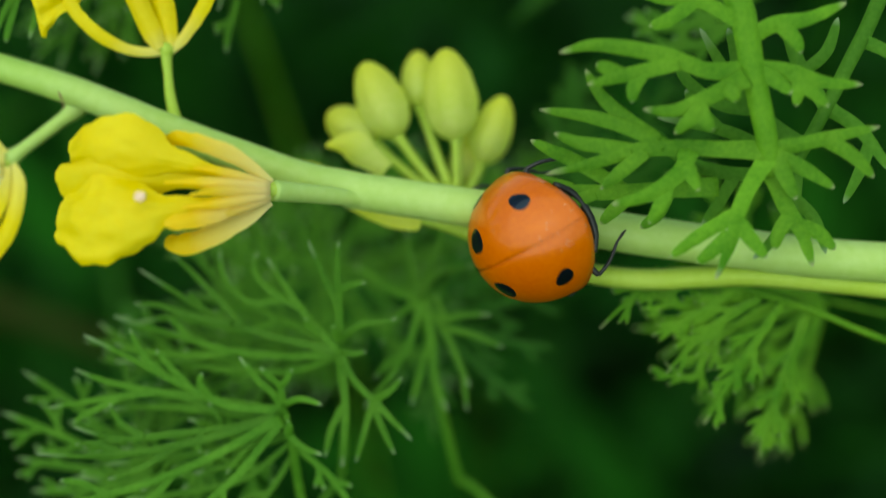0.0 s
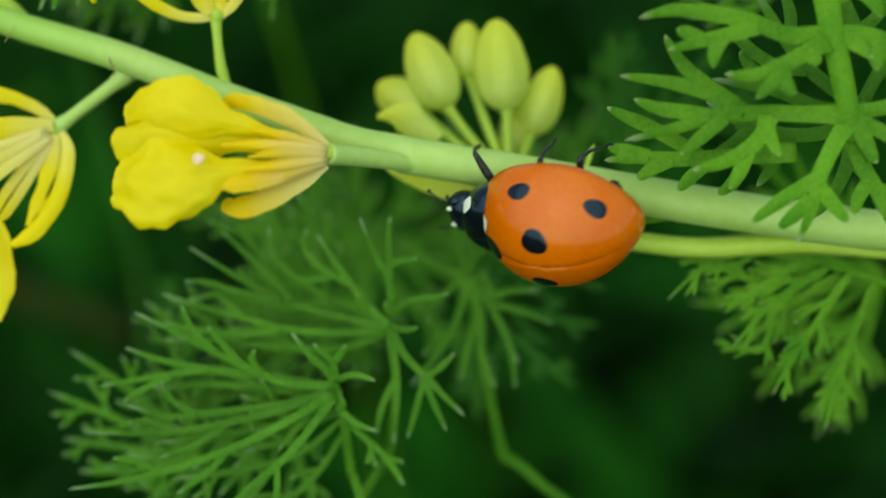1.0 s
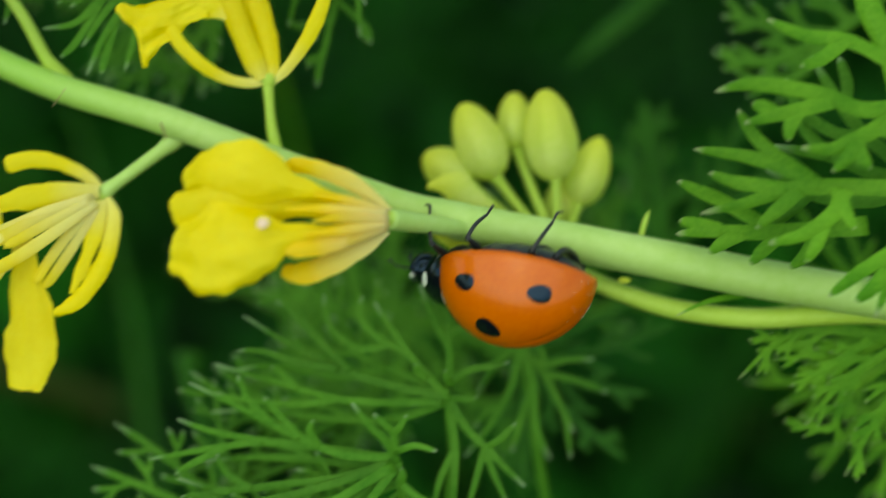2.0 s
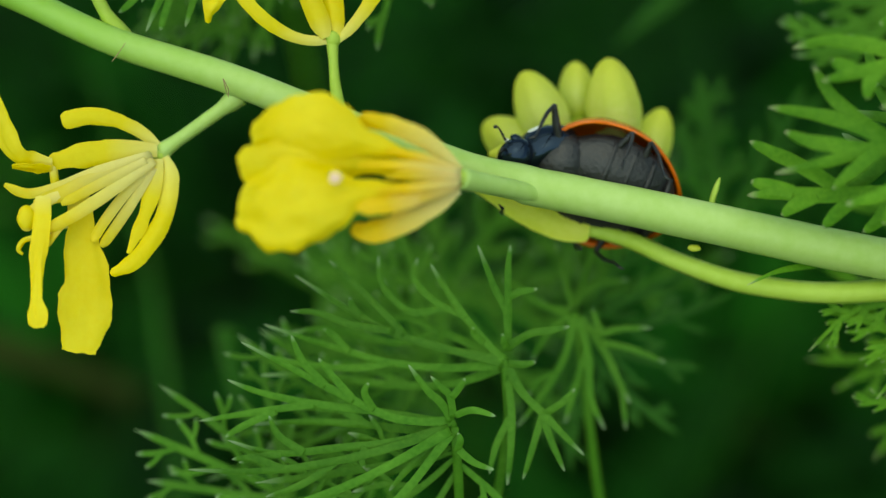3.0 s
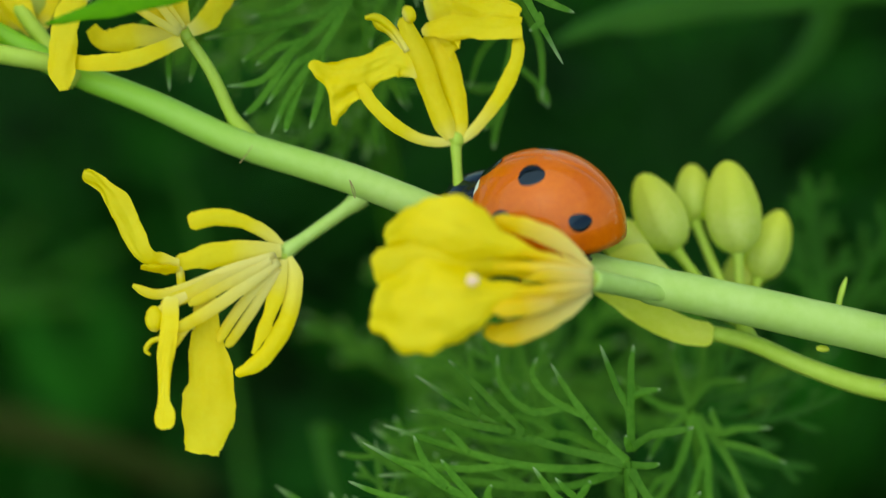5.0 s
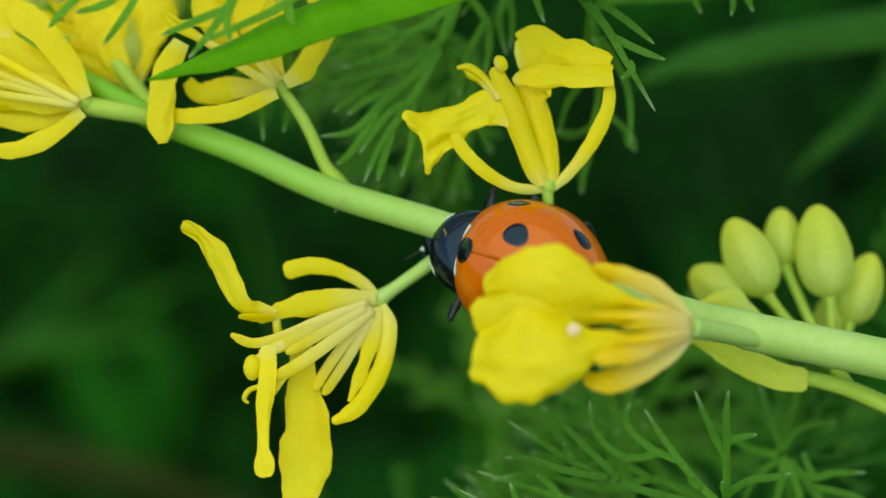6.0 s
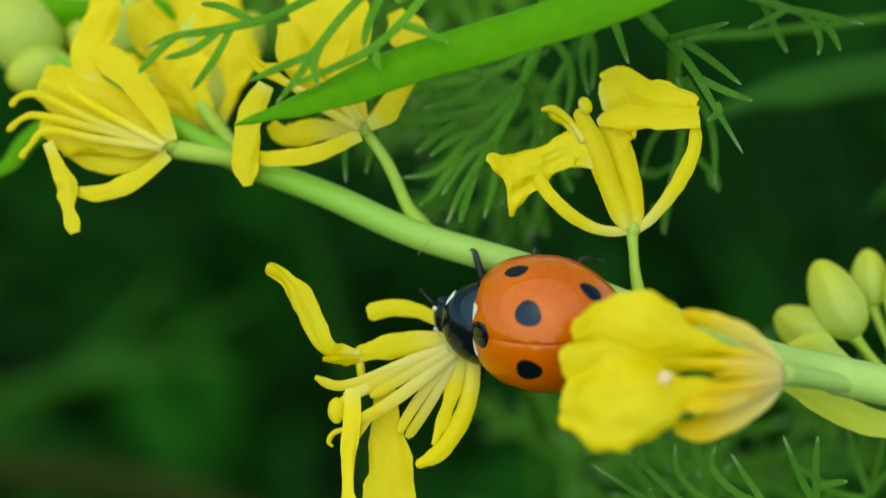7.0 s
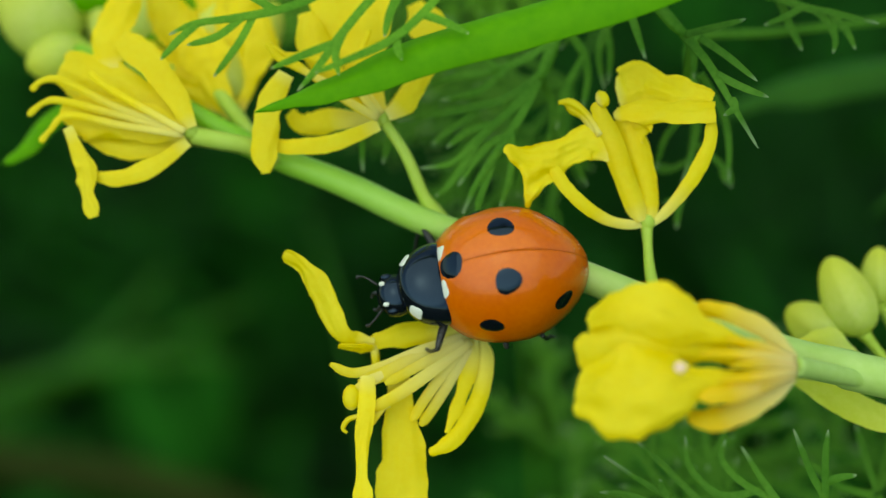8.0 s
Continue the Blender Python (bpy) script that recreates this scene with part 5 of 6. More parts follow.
# leaf beside the stem that swings in the breeze
swing_leaf = divided_leaf([(19.66, 9.78, 2.5), (20.26, 7.25, 3.1), (20.57, 5.19, 3.5), (21.10, 2.84, 3.5), (21.40, 1.30, 3.3)],
    [[[(20.49, 5.15, 3.5), (18.91, 5.15, 3.7), (17.55, 5.64, 3.9), (15.89, 5.97, 4.1), (14.68, 6.07, 4.1), (13.52, 5.81, 4.1)], [(17.85, 5.44, 3.9), (16.70, 5.16, 4.1), (15.68, 4.93, 4.2), (14.53, 4.66, 4.2)], [(16.50, 5.08, 4.1), (16.21, 4.56, 4.2), (16.13, 4.00, 4.2)], [(15.80, 4.97, 4.1), (15.28, 5.21, 4.2), (14.83, 5.38, 4.2)]],
     [[(20.36, 4.89, 3.7), (19.55, 4.52, 4.0), (18.48, 4.00, 4.3), (17.56, 3.69, 4.4), (16.52, 3.76, 4.4)], [(18.64, 4.00, 4.3), (18.24, 3.46, 4.5), (17.61, 2.88, 4.5)], [(18.56, 3.88, 4.3), (18.68, 3.39, 4.5), (19.00, 2.99, 4.5)], [(19.43, 4.48, 4.1), (19.74, 4.27, 4.2), (19.83, 3.99, 4.2)]],
     [[(20.61, 5.14, 3.5), (21.25, 4.86, 3.7), (21.93, 4.30, 3.8)], [(20.65, 5.27, 3.5), (21.88, 5.12, 3.6), (23.10, 4.70, 3.6), (24.51, 4.61, 3.6)], [(21.88, 5.08, 3.6), (22.46, 4.54, 3.7), (23.29, 3.82, 3.7)], [(22.28, 5.03, 3.6), (22.18, 4.44, 3.7), (22.12, 3.84, 3.7)]],
     [[(21.15, 2.25, 3.5), (19.52, 2.31, 3.5), (17.88, 2.37, 3.5), (16.32, 2.27, 3.6), (14.87, 1.84, 3.7), (13.05, 1.43, 3.7)], [(16.26, 2.29, 3.6), (15.07, 2.45, 3.7), (14.25, 2.58, 3.7), (13.37, 2.92, 3.7)], [(17.47, 2.46, 3.5), (16.13, 3.09, 3.5), (14.69, 3.52, 3.5), (12.86, 3.79, 3.5)], [(17.26, 2.59, 3.5), (16.04, 3.43, 3.4), (15.13, 4.26, 3.3), (14.53, 5.25, 3.3)], [(16.73, 2.26, 3.6), (15.88, 1.58, 3.8), (15.05, 0.89, 3.9)]],
     [[(18.31, 2.28, 3.6), (17.90, 1.45, 3.9), (16.75, 0.67, 4.1), (15.45, 0.34, 4.1)], [(18.10, 2.25, 3.6), (18.25, 1.55, 3.9), (18.60, 0.81, 4.0)], [(17.50, 1.11, 3.9), (17.20, 0.34, 4.1), (16.80, -0.37, 4.1)]],
     [[(19.59, 0.89, 2.5), (17.33, 0.75, 2.3), (15.21, 0.69, 2.3), (13.73, 0.75, 2.3), (12.45, 0.68, 2.3)], [(14.15, 0.79, 2.3), (13.30, 1.01, 2.3), (12.58, 1.19, 2.3)], [(15.00, 0.69, 2.3), (14.24, 0.36, 2.4), (13.67, -0.06, 2.4)], [(16.48, 0.67, 2.3), (15.73, 0.05, 2.4), (15.20, -0.50, 2.4)], [(16.08, 0.80, 2.2), (14.39, 1.80, 2.1), (13.43, 2.24, 2.1), (12.56, 2.67, 2.1)], [(17.75, 0.66, 2.3), (17.34, -0.15, 2.3), (16.71, -0.67, 2.3)]],
     [[(21.20, 2.04, 3.5), (20.56, 1.11, 3.8), (20.04, 0.10, 4.1), (19.76, -0.95, 4.3), (19.17, -2.39, 4.4)], [(19.96, -0.02, 4.1), (18.75, -0.69, 4.3), (17.48, -1.59, 4.4)], [(19.68, -0.74, 4.3), (19.04, -1.34, 4.4), (18.48, -1.78, 4.4)], [(19.98, -0.30, 4.2), (20.47, -0.95, 4.3), (21.00, -1.61, 4.4)]],
     [[(21.32, 2.16, 3.5), (21.76, 1.30, 3.7), (22.16, 0.48, 3.8)], [(21.27, 2.33, 3.5), (22.37, 2.48, 3.5), (23.59, 2.75, 3.5), (25.20, 3.09, 3.5)], [(21.40, 2.08, 3.5), (22.46, 1.59, 3.6), (23.60, 0.86, 3.6)], [(23.18, 2.67, 3.5), (24.18, 2.08, 3.6), (25.01, 1.25, 3.6)]],
     [[(21.35, 1.50, 3.3), (21.87, 0.26, 3.3), (22.51, -0.79, 3.3), (22.95, -2.05, 3.3)], [(22.08, -0.12, 3.3), (21.65, -0.77, 3.4), (21.50, -1.40, 3.4)], [(22.30, -0.47, 3.3), (23.13, -0.80, 3.3), (23.76, -1.43, 3.3)]],
     [[(20.36, 6.22, 3.3), (21.33, 6.81, 3.3), (22.54, 6.99, 3.3), (23.94, 7.57, 3.3)], [(21.53, 6.84, 3.3), (22.08, 6.28, 3.4), (22.33, 5.77, 3.4)], [(20.24, 6.84, 3.2), (18.67, 7.66, 3.3), (17.04, 7.88, 3.3), (15.61, 8.51, 3.3)], [(18.47, 7.70, 3.3), (17.64, 7.06, 3.4), (16.83, 6.77, 3.4)]]],
    0.36, LEAF, "bright green divided mayweed leaf with pale points, swaying", (420, 160), rw=0.4)
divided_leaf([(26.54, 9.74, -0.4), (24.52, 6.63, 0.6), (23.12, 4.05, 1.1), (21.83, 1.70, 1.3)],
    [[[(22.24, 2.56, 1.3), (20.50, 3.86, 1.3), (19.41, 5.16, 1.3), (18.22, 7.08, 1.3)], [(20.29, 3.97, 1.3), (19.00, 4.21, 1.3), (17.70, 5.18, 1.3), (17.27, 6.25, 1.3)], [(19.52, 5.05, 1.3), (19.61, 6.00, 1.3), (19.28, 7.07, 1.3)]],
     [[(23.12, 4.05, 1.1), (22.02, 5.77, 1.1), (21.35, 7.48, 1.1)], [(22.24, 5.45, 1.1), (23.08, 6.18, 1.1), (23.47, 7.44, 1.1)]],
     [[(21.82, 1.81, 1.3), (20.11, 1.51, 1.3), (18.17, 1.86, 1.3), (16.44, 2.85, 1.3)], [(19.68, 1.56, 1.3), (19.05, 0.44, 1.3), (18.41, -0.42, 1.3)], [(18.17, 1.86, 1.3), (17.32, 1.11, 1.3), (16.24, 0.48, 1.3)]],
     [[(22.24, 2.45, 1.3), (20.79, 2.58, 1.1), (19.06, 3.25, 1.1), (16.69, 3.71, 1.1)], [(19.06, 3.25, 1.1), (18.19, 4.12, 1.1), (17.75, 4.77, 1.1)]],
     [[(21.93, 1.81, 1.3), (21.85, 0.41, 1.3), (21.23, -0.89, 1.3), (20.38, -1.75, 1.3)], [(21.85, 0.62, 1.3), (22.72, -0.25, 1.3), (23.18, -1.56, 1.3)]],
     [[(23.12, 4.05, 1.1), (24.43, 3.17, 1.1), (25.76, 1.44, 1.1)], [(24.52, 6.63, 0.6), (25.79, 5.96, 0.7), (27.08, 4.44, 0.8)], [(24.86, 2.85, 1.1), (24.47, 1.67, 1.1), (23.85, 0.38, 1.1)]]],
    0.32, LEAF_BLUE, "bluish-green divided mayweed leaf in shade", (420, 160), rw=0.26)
side_leaf = fan_leaf((27.09, -5.41, -8.0), range(150, 275, 14), 9.0, 0.24, LEAF, "divided mayweed leaf beside the side branch", 71, None, stalk=(8, -2, -1))
low_leaf = feather_leaf([(32.4, -7.9, -3.4), (27.5, -6.1, -1.7), (24.6, -4.9, -1.7), (22.2, -4.2, -1.7), (20.8, -3.8, -1.7)],
             [[(22.1, -4.0, -1.4), (19.7, -3.7, -1.4), (17.8, -4.1, -1.4), (16.0, -5.6, -1.0)], [(22.6, -4.4, -1.4), (21.1, -5.3, -1.4), (20.0, -6.2, -1.4), (18.7, -7.5, -1.0)], [(23.5, -4.6, -1.4), (22.3, -6.5, -1.4), (21.4, -7.9, -1.4), (20.3, -9.6, -1.0)], [(21.7, -4.0, -1.5), (20.5, -4.8, -1.5), (19.3, -5.5, -1.5), (18.2, -6.0, -1.5)], [(24.6, -5.1, -1.7), (23.7, -7.5, -1.7), (23.2, -9.4, -1.7), (22.7, -11.2, -1.7)], [(22.4, -4.3, -2.0), (20.0, -4.9, -2.0), (18.3, -4.4, -2.0), (16.9, -4.1, -2.0)], [(23.3, -4.7, -2.0), (20.9, -6.3, -2.0), (20.0, -7.9, -2.0), (18.8, -7.2, -2.0)]],
             0.2, LEAF, "divided mayweed leaf with pointed lobes beside the branch", 35, forks=6, ground=(80, -20), lobes=(0.2, 0.3), rw=0.7, lean=(0.35, 0.55))
bm, al = mesh_start()
pinna(bm, al, [(21.0, -3.8, -2.2), (19.1, -2.7, -2.1), (17.4, -2.1, -1.5), (15.9, -2.2, -0.8), (14.4, -2.4, 0.0), (13.2, -2.9, 0.3)], 0.2, random.Random(4), 0)
part("pinna", bm, LEAF, low_leaf)
# shade on this leaf comes from the darker bluish colour
feather_leaf([(27.4, 13.4, -9.3), (24.1, 10.8, -6.8), (22.1, 9.2, -6.8), (20.1, 8.4, -6.8)],
             [[(21.8, 9.0, -6.8), (19.6, 9.2, -6.8), (17.8, 9.7, -6.8), (16.7, 9.9, -6.8)], [(21.3, 8.7, -6.8), (19.1, 7.9, -6.8), (17.5, 7.9, -6.8), (16.3, 8.3, -6.8)], [(21.6, 8.7, -6.8), (20.1, 7.2, -6.8), (18.6, 6.9, -6.8), (17.0, 6.8, -6.8)], [(22.6, 9.5, -6.8), (21.1, 10.7, -6.8), (20.0, 11.7, -6.8)]],
             0.3, LEAF_BLUE, "finely divided green mayweed leaf in soft shade", 36, forks=5, ground=(60, 40), lobes=(0.2, 0.34), rw=0.9)


def far_leaf(rachis, seed, label, w=0.3, mat=LEAF, ground=(10, 60), reach=11.0, pairs=7):
    """A whole mayweed leaf deep in the background: paired strips along the rachis."""
    rnd = random.Random(seed)
    line = smooth_line(rachis, 20)
    pinnae = []
    for j in range(pairs):
        k = 3 + int(16 * j / pairs)
        t = (line[k + 1] - line[k]).normalized()
        for sg in (-1, 1):
            way = (t * 0.55 + Vector((-t.y, t.x, rnd.uniform(-0.3, 0.3))) * sg).normalized()
            L = reach * (1 - 0.6 * j / pairs) * rnd.uniform(0.75, 1.1)
            pinnae.append([tuple(line[k]), tuple(line[k] + way * L * 0.5), tuple(line[k] + way * L + t * L * 0.3)])
    return feather_leaf(rachis, pinnae, w, mat, label, seed, forks=5, ground=ground)


for j, line in enumerate(([(-13.6, 27.9, -18.7), (-14.9, 23.4, -18.7), (-17.4, 19.6, -18.7), (-20.0, 17.0, -18.7)],)):
    far_leaf(line, 50 + j, "divided mayweed leaf, soft with distance", w=0.4, pairs=5)

# ---- grass ----
def grass(pts, knots, mat, label, ground):
    blade = thing("grass_blade", P(*pts[-1]), label, "grass", "grass blades")
    line = pts + to_ground(pts[-1], *ground)
    k = (len(pts) + 2) / (len(line) - 1)
    knots = [(u * k if u < 1 else 1, w) for u, w in knots]
    petal_part("blade", mat, blade, line, knots, cup=0.35, ruffle=0.03, thick=0.12, n=80, across=8, fold=0.1, tilt=0.3)
    rod_part("midrib", mat, blade, [(p[0], p[1], p[2] - 0.02) for p in line], [(0, 0.03), (0.25, 0.1), (1, 0.14)], 0.05, n=80, sides=6)
    return blade


grass([(-17.5, 10.2, 3.6), (-14.4, 11.2, 3.6), (-11.3, 12.4, 3.6), (-7.1, 13.6, 3.6), (-2.9, 15.0, 3.6), (2.2, 17.4, 3.6)], [(0, 0.03), (0.05, 0.22), (0.11, 0.52), (0.2, 0.8), (0.35, 0.95), (1, 1.5)], BLADE, "long bright green grass blade arching over the blooms", (420, 160))
# DEEP gives this blade its shade by colour
grass([(2.0, 13.7, -17.0), (4.4, 14.9, -17.0), (7.3, 15.6, -17.0), (11.0, 16.3, -17.0), (15.9, 16.9, -17.0)], [(0, 0.04), (0.12, 0.5), (0.3, 1.1), (1, 1.3)], DEEP, "broad grass blade coloured dark green for shade", (420, 160))
grass([(-30.0, 9.2, -2.5), (-29.0, 9.9, -2.5), (-28.0, 11.1, -2.5), (-25.5, 12.8, -2.5), (-22.3, 16.0, -2.5)], [(0, 0.03), (0.06, 0.26), (0.2, 0.5), (1, 0.7)], BLADE, "pointed tip of a green grass blade", (-420, 160))

# distant blades, shade included in their dark colour
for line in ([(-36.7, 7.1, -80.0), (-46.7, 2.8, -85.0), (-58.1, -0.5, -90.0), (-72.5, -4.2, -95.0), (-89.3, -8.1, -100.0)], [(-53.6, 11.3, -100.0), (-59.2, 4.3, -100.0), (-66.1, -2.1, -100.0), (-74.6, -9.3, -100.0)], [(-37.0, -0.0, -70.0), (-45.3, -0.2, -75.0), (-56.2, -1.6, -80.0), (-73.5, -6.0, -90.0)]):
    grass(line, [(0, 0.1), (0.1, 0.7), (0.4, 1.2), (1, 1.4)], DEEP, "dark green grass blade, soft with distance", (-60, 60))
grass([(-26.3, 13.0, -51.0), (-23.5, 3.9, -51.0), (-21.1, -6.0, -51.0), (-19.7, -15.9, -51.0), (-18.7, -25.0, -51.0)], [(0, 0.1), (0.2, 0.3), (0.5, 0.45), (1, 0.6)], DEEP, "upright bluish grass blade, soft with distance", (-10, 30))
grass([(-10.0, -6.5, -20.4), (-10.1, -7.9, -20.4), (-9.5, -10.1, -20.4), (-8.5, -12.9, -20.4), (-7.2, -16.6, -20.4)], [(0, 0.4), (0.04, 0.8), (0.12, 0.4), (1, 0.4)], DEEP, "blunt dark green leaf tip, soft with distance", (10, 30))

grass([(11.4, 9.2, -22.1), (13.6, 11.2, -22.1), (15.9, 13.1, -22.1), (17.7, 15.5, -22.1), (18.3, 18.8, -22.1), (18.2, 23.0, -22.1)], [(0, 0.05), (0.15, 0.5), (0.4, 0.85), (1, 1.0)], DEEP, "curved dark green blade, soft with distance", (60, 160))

# wide blade added to supply the soft olive-brown haze low at the left
grass([(-26.4, -17.7, -68.0), (-37.5, -13.9, -68.0), (-48.7, -11.6, -68.0), (-61.4, -10.4, -68.0), (-73.1, -10.2, -68.0)], [(0, 1.2), (0.3, 2.2), (1, 2.4)], OLIVE, "added olive-green band low among the weeds", (-60, 40))

# ---- ladybird ----
A, Bb, H = 3.55 * 1.02 * 0.85, 3.05 * 1.02 * 0.85, 3.16 * 1.02 * 0.85


def dome(d, lift=1.0):
    """A point of the wing-case dome in mm from a direction on the unit sphere: square shoulders, pointed rear."""
    x, y, z = d
    wide = 1 - 0.19 * max(0.0, -x) ** 2.2 + 0.17 * max(0.0, x) ** 1.5 * (1 - 0.5 * abs(z))
    q = Vector((A * x * (1 + 0.03 * max(0.0, -x) ** 3), Bb * y * wide, H * z)) * lift
    if q.x > A * 0.86:
        q.x = A * 0.86 + (q.x - A * 0.86) * 0.45
    return q


def beetle_mesh(faces_of):
    bm, al = mesh_start()
    faces_of(bm, al)
    for v in bm.verts:
        v.co *= MM
    return bm


def ellipsoid(bm, al, c, r, n=12, m=20, rough=0.0, cut=None):
    rings = []
    for i in range(1, n):
        q = math.pi * i / n
        rings.append([bm.verts.new(Vector(c) + Vector((r[0] * math.cos(q), r[1] * math.sin(q) * math.cos(a), r[2] * math.sin(q) * math.sin(a))))
                      for a in (2 * math.pi * k / m for k in range(m))])
    ends = [bm.verts.new(Vector(c) + Vector((r[0] * s, 0, 0))) for s in (1, -1)]
    for a, b in zip(rings, rings[1:]):
        for k in range(m):
            bm.faces.new((a[k], a[(k + 1) % m], b[(k + 1) % m], b[k]))
    for ring, e in ((rings[0], ends[0]), (rings[-1], ends[1])):
        for k in range(m):
            bm.faces.new((ring[k], ring[(k + 1) % m], e))
    if cut is not None:
        for v in bm.verts:
            v.co.z = max(v.co.z, cut)


def limb(bm, al, pts, r):
    """A jointed rod in the beetle's own space, mm."""
    line = smooth_line(pts, 10)
    rings = []
    for i, c in enumerate(line):
        t = (line[min(i + 1, 10)] - line[max(i - 1, 0)]).normalized()
        s = t.cross(Vector((0.3, 0.1, 1))).normalized()
        n2 = s.cross(t)
        w = profile(i / 10, r)
        rings.append([bm.verts.new(c + s * (w * math.cos(q)) + n2 * (w * math.sin(q))) for q in (2 * math.pi * k / 7 for k in range(7))])
    for a, b in zip(rings, rings[1:]):
        for k in range(7):
            bm.faces.new((a[k], a[(k + 1) % 7], b[(k + 1) % 7], b[k]))
    bm.faces.new(rings[0][::-1])
    bm.faces.new(rings[-1])


def cap(bm, al, d, rx, ry, lift, surface=dome, square=False):
    """A patch that lies on the dome round the direction d; rx, ry are its half angles."""
    d = Vector(d).normalized()
    s = Vector((0, 0, 1)).cross(d) if abs(d.z) < 0.95 else Vector((0, 1, 0)).cross(d).cross(d)
    s.normalize()
    t = d.cross(s)
    mid = bm.verts.new(surface(d, lift))
    old = None
    for i in range(1, 6):
        f = i / 5
        ring = []
        for k in range(18):
            q = 2 * math.pi * k / 18
            wob = 1 + 0.06 * math.sin(3 * q + d.x * 9)
            if square:
                wob *= (math.cos(q) ** 4 + math.sin(q) ** 4) ** -0.3
            v = (d + s * (rx * f * wob * math.cos(q)) + t * (ry * f * wob * math.sin(q))).normalized()
            ring.append(bm.verts.new(surface(v, lift if i < 5 else 1.0)))
        for k in range(18):
            if old:
                bm.faces.new((old[k], ring[k], ring[(k + 1) % 18], old[(k + 1) % 18]))
            else:
                bm.faces.new((mid, ring[k], ring[(k + 1) % 18]))
        old = ring


def wing_case(side):
    def build(bm, al):
        rows = []
        for i in range(19):
            r = math.sin(i / 18 * math.pi / 2)
            row = []
            for k in range(25):
                q = math.pi * k / 24
                v = dome((r * math.cos(q), side * (r * math.sin(q)), math.sqrt(max(0, 1 - r * r))))
                seam = 0.012 if k in (0, 24) or i == 0 else 0.0
                v.y += side * seam
                v.z -= 0.05 if k in (0, 24) else 0.0
                if i == 18:
                    v += Vector((0.02 * math.cos(q), side * 0.05 * math.sin(q), -0.03))
                row.append(bm.verts.new(v))
            rows.append(row)
        inner = [[bm.verts.new(v.co * 0.955 - Vector((0, 0, 0.01))) for v in row] for row in rows]
        for g, flip in ((rows, False), (inner, True)):
            for i in range(18):
                for k in range(24):
                    f = (g[i][k], g[i + 1][k], g[i + 1][k + 1], g[i][k + 1])
                    bm.faces.new(f[::-1] if flip else f)
        for k in range(24):
            bm.faces.new((rows[18][k], inner[18][k], inner[18][k + 1], rows[18][k + 1]))
        bmesh.ops.remove_doubles(bm, verts=bm.verts, dist=1e-5)
    return beetle_mesh(build)


def chest(d, lift=1.0):
    """A point of the neck shield in mm: squarish in plan, narrower in front, its flanks drawn down."""
    x, y, z = d
    sq = lambda v, p: math.copysign(abs(v) ** p, v)
    q = Vector((1.25 * sq(x, 0.82) - 0.2, 1.56 * sq(y, 0.86), (0.98 if z > 0 else 1.25) * z)) * lift
    return Vector((q.x, q.y * (1 - 0.17 * q.x), max(q.z, -0.9) + 0.08 * q.x - 0.05 * abs(q.y)))


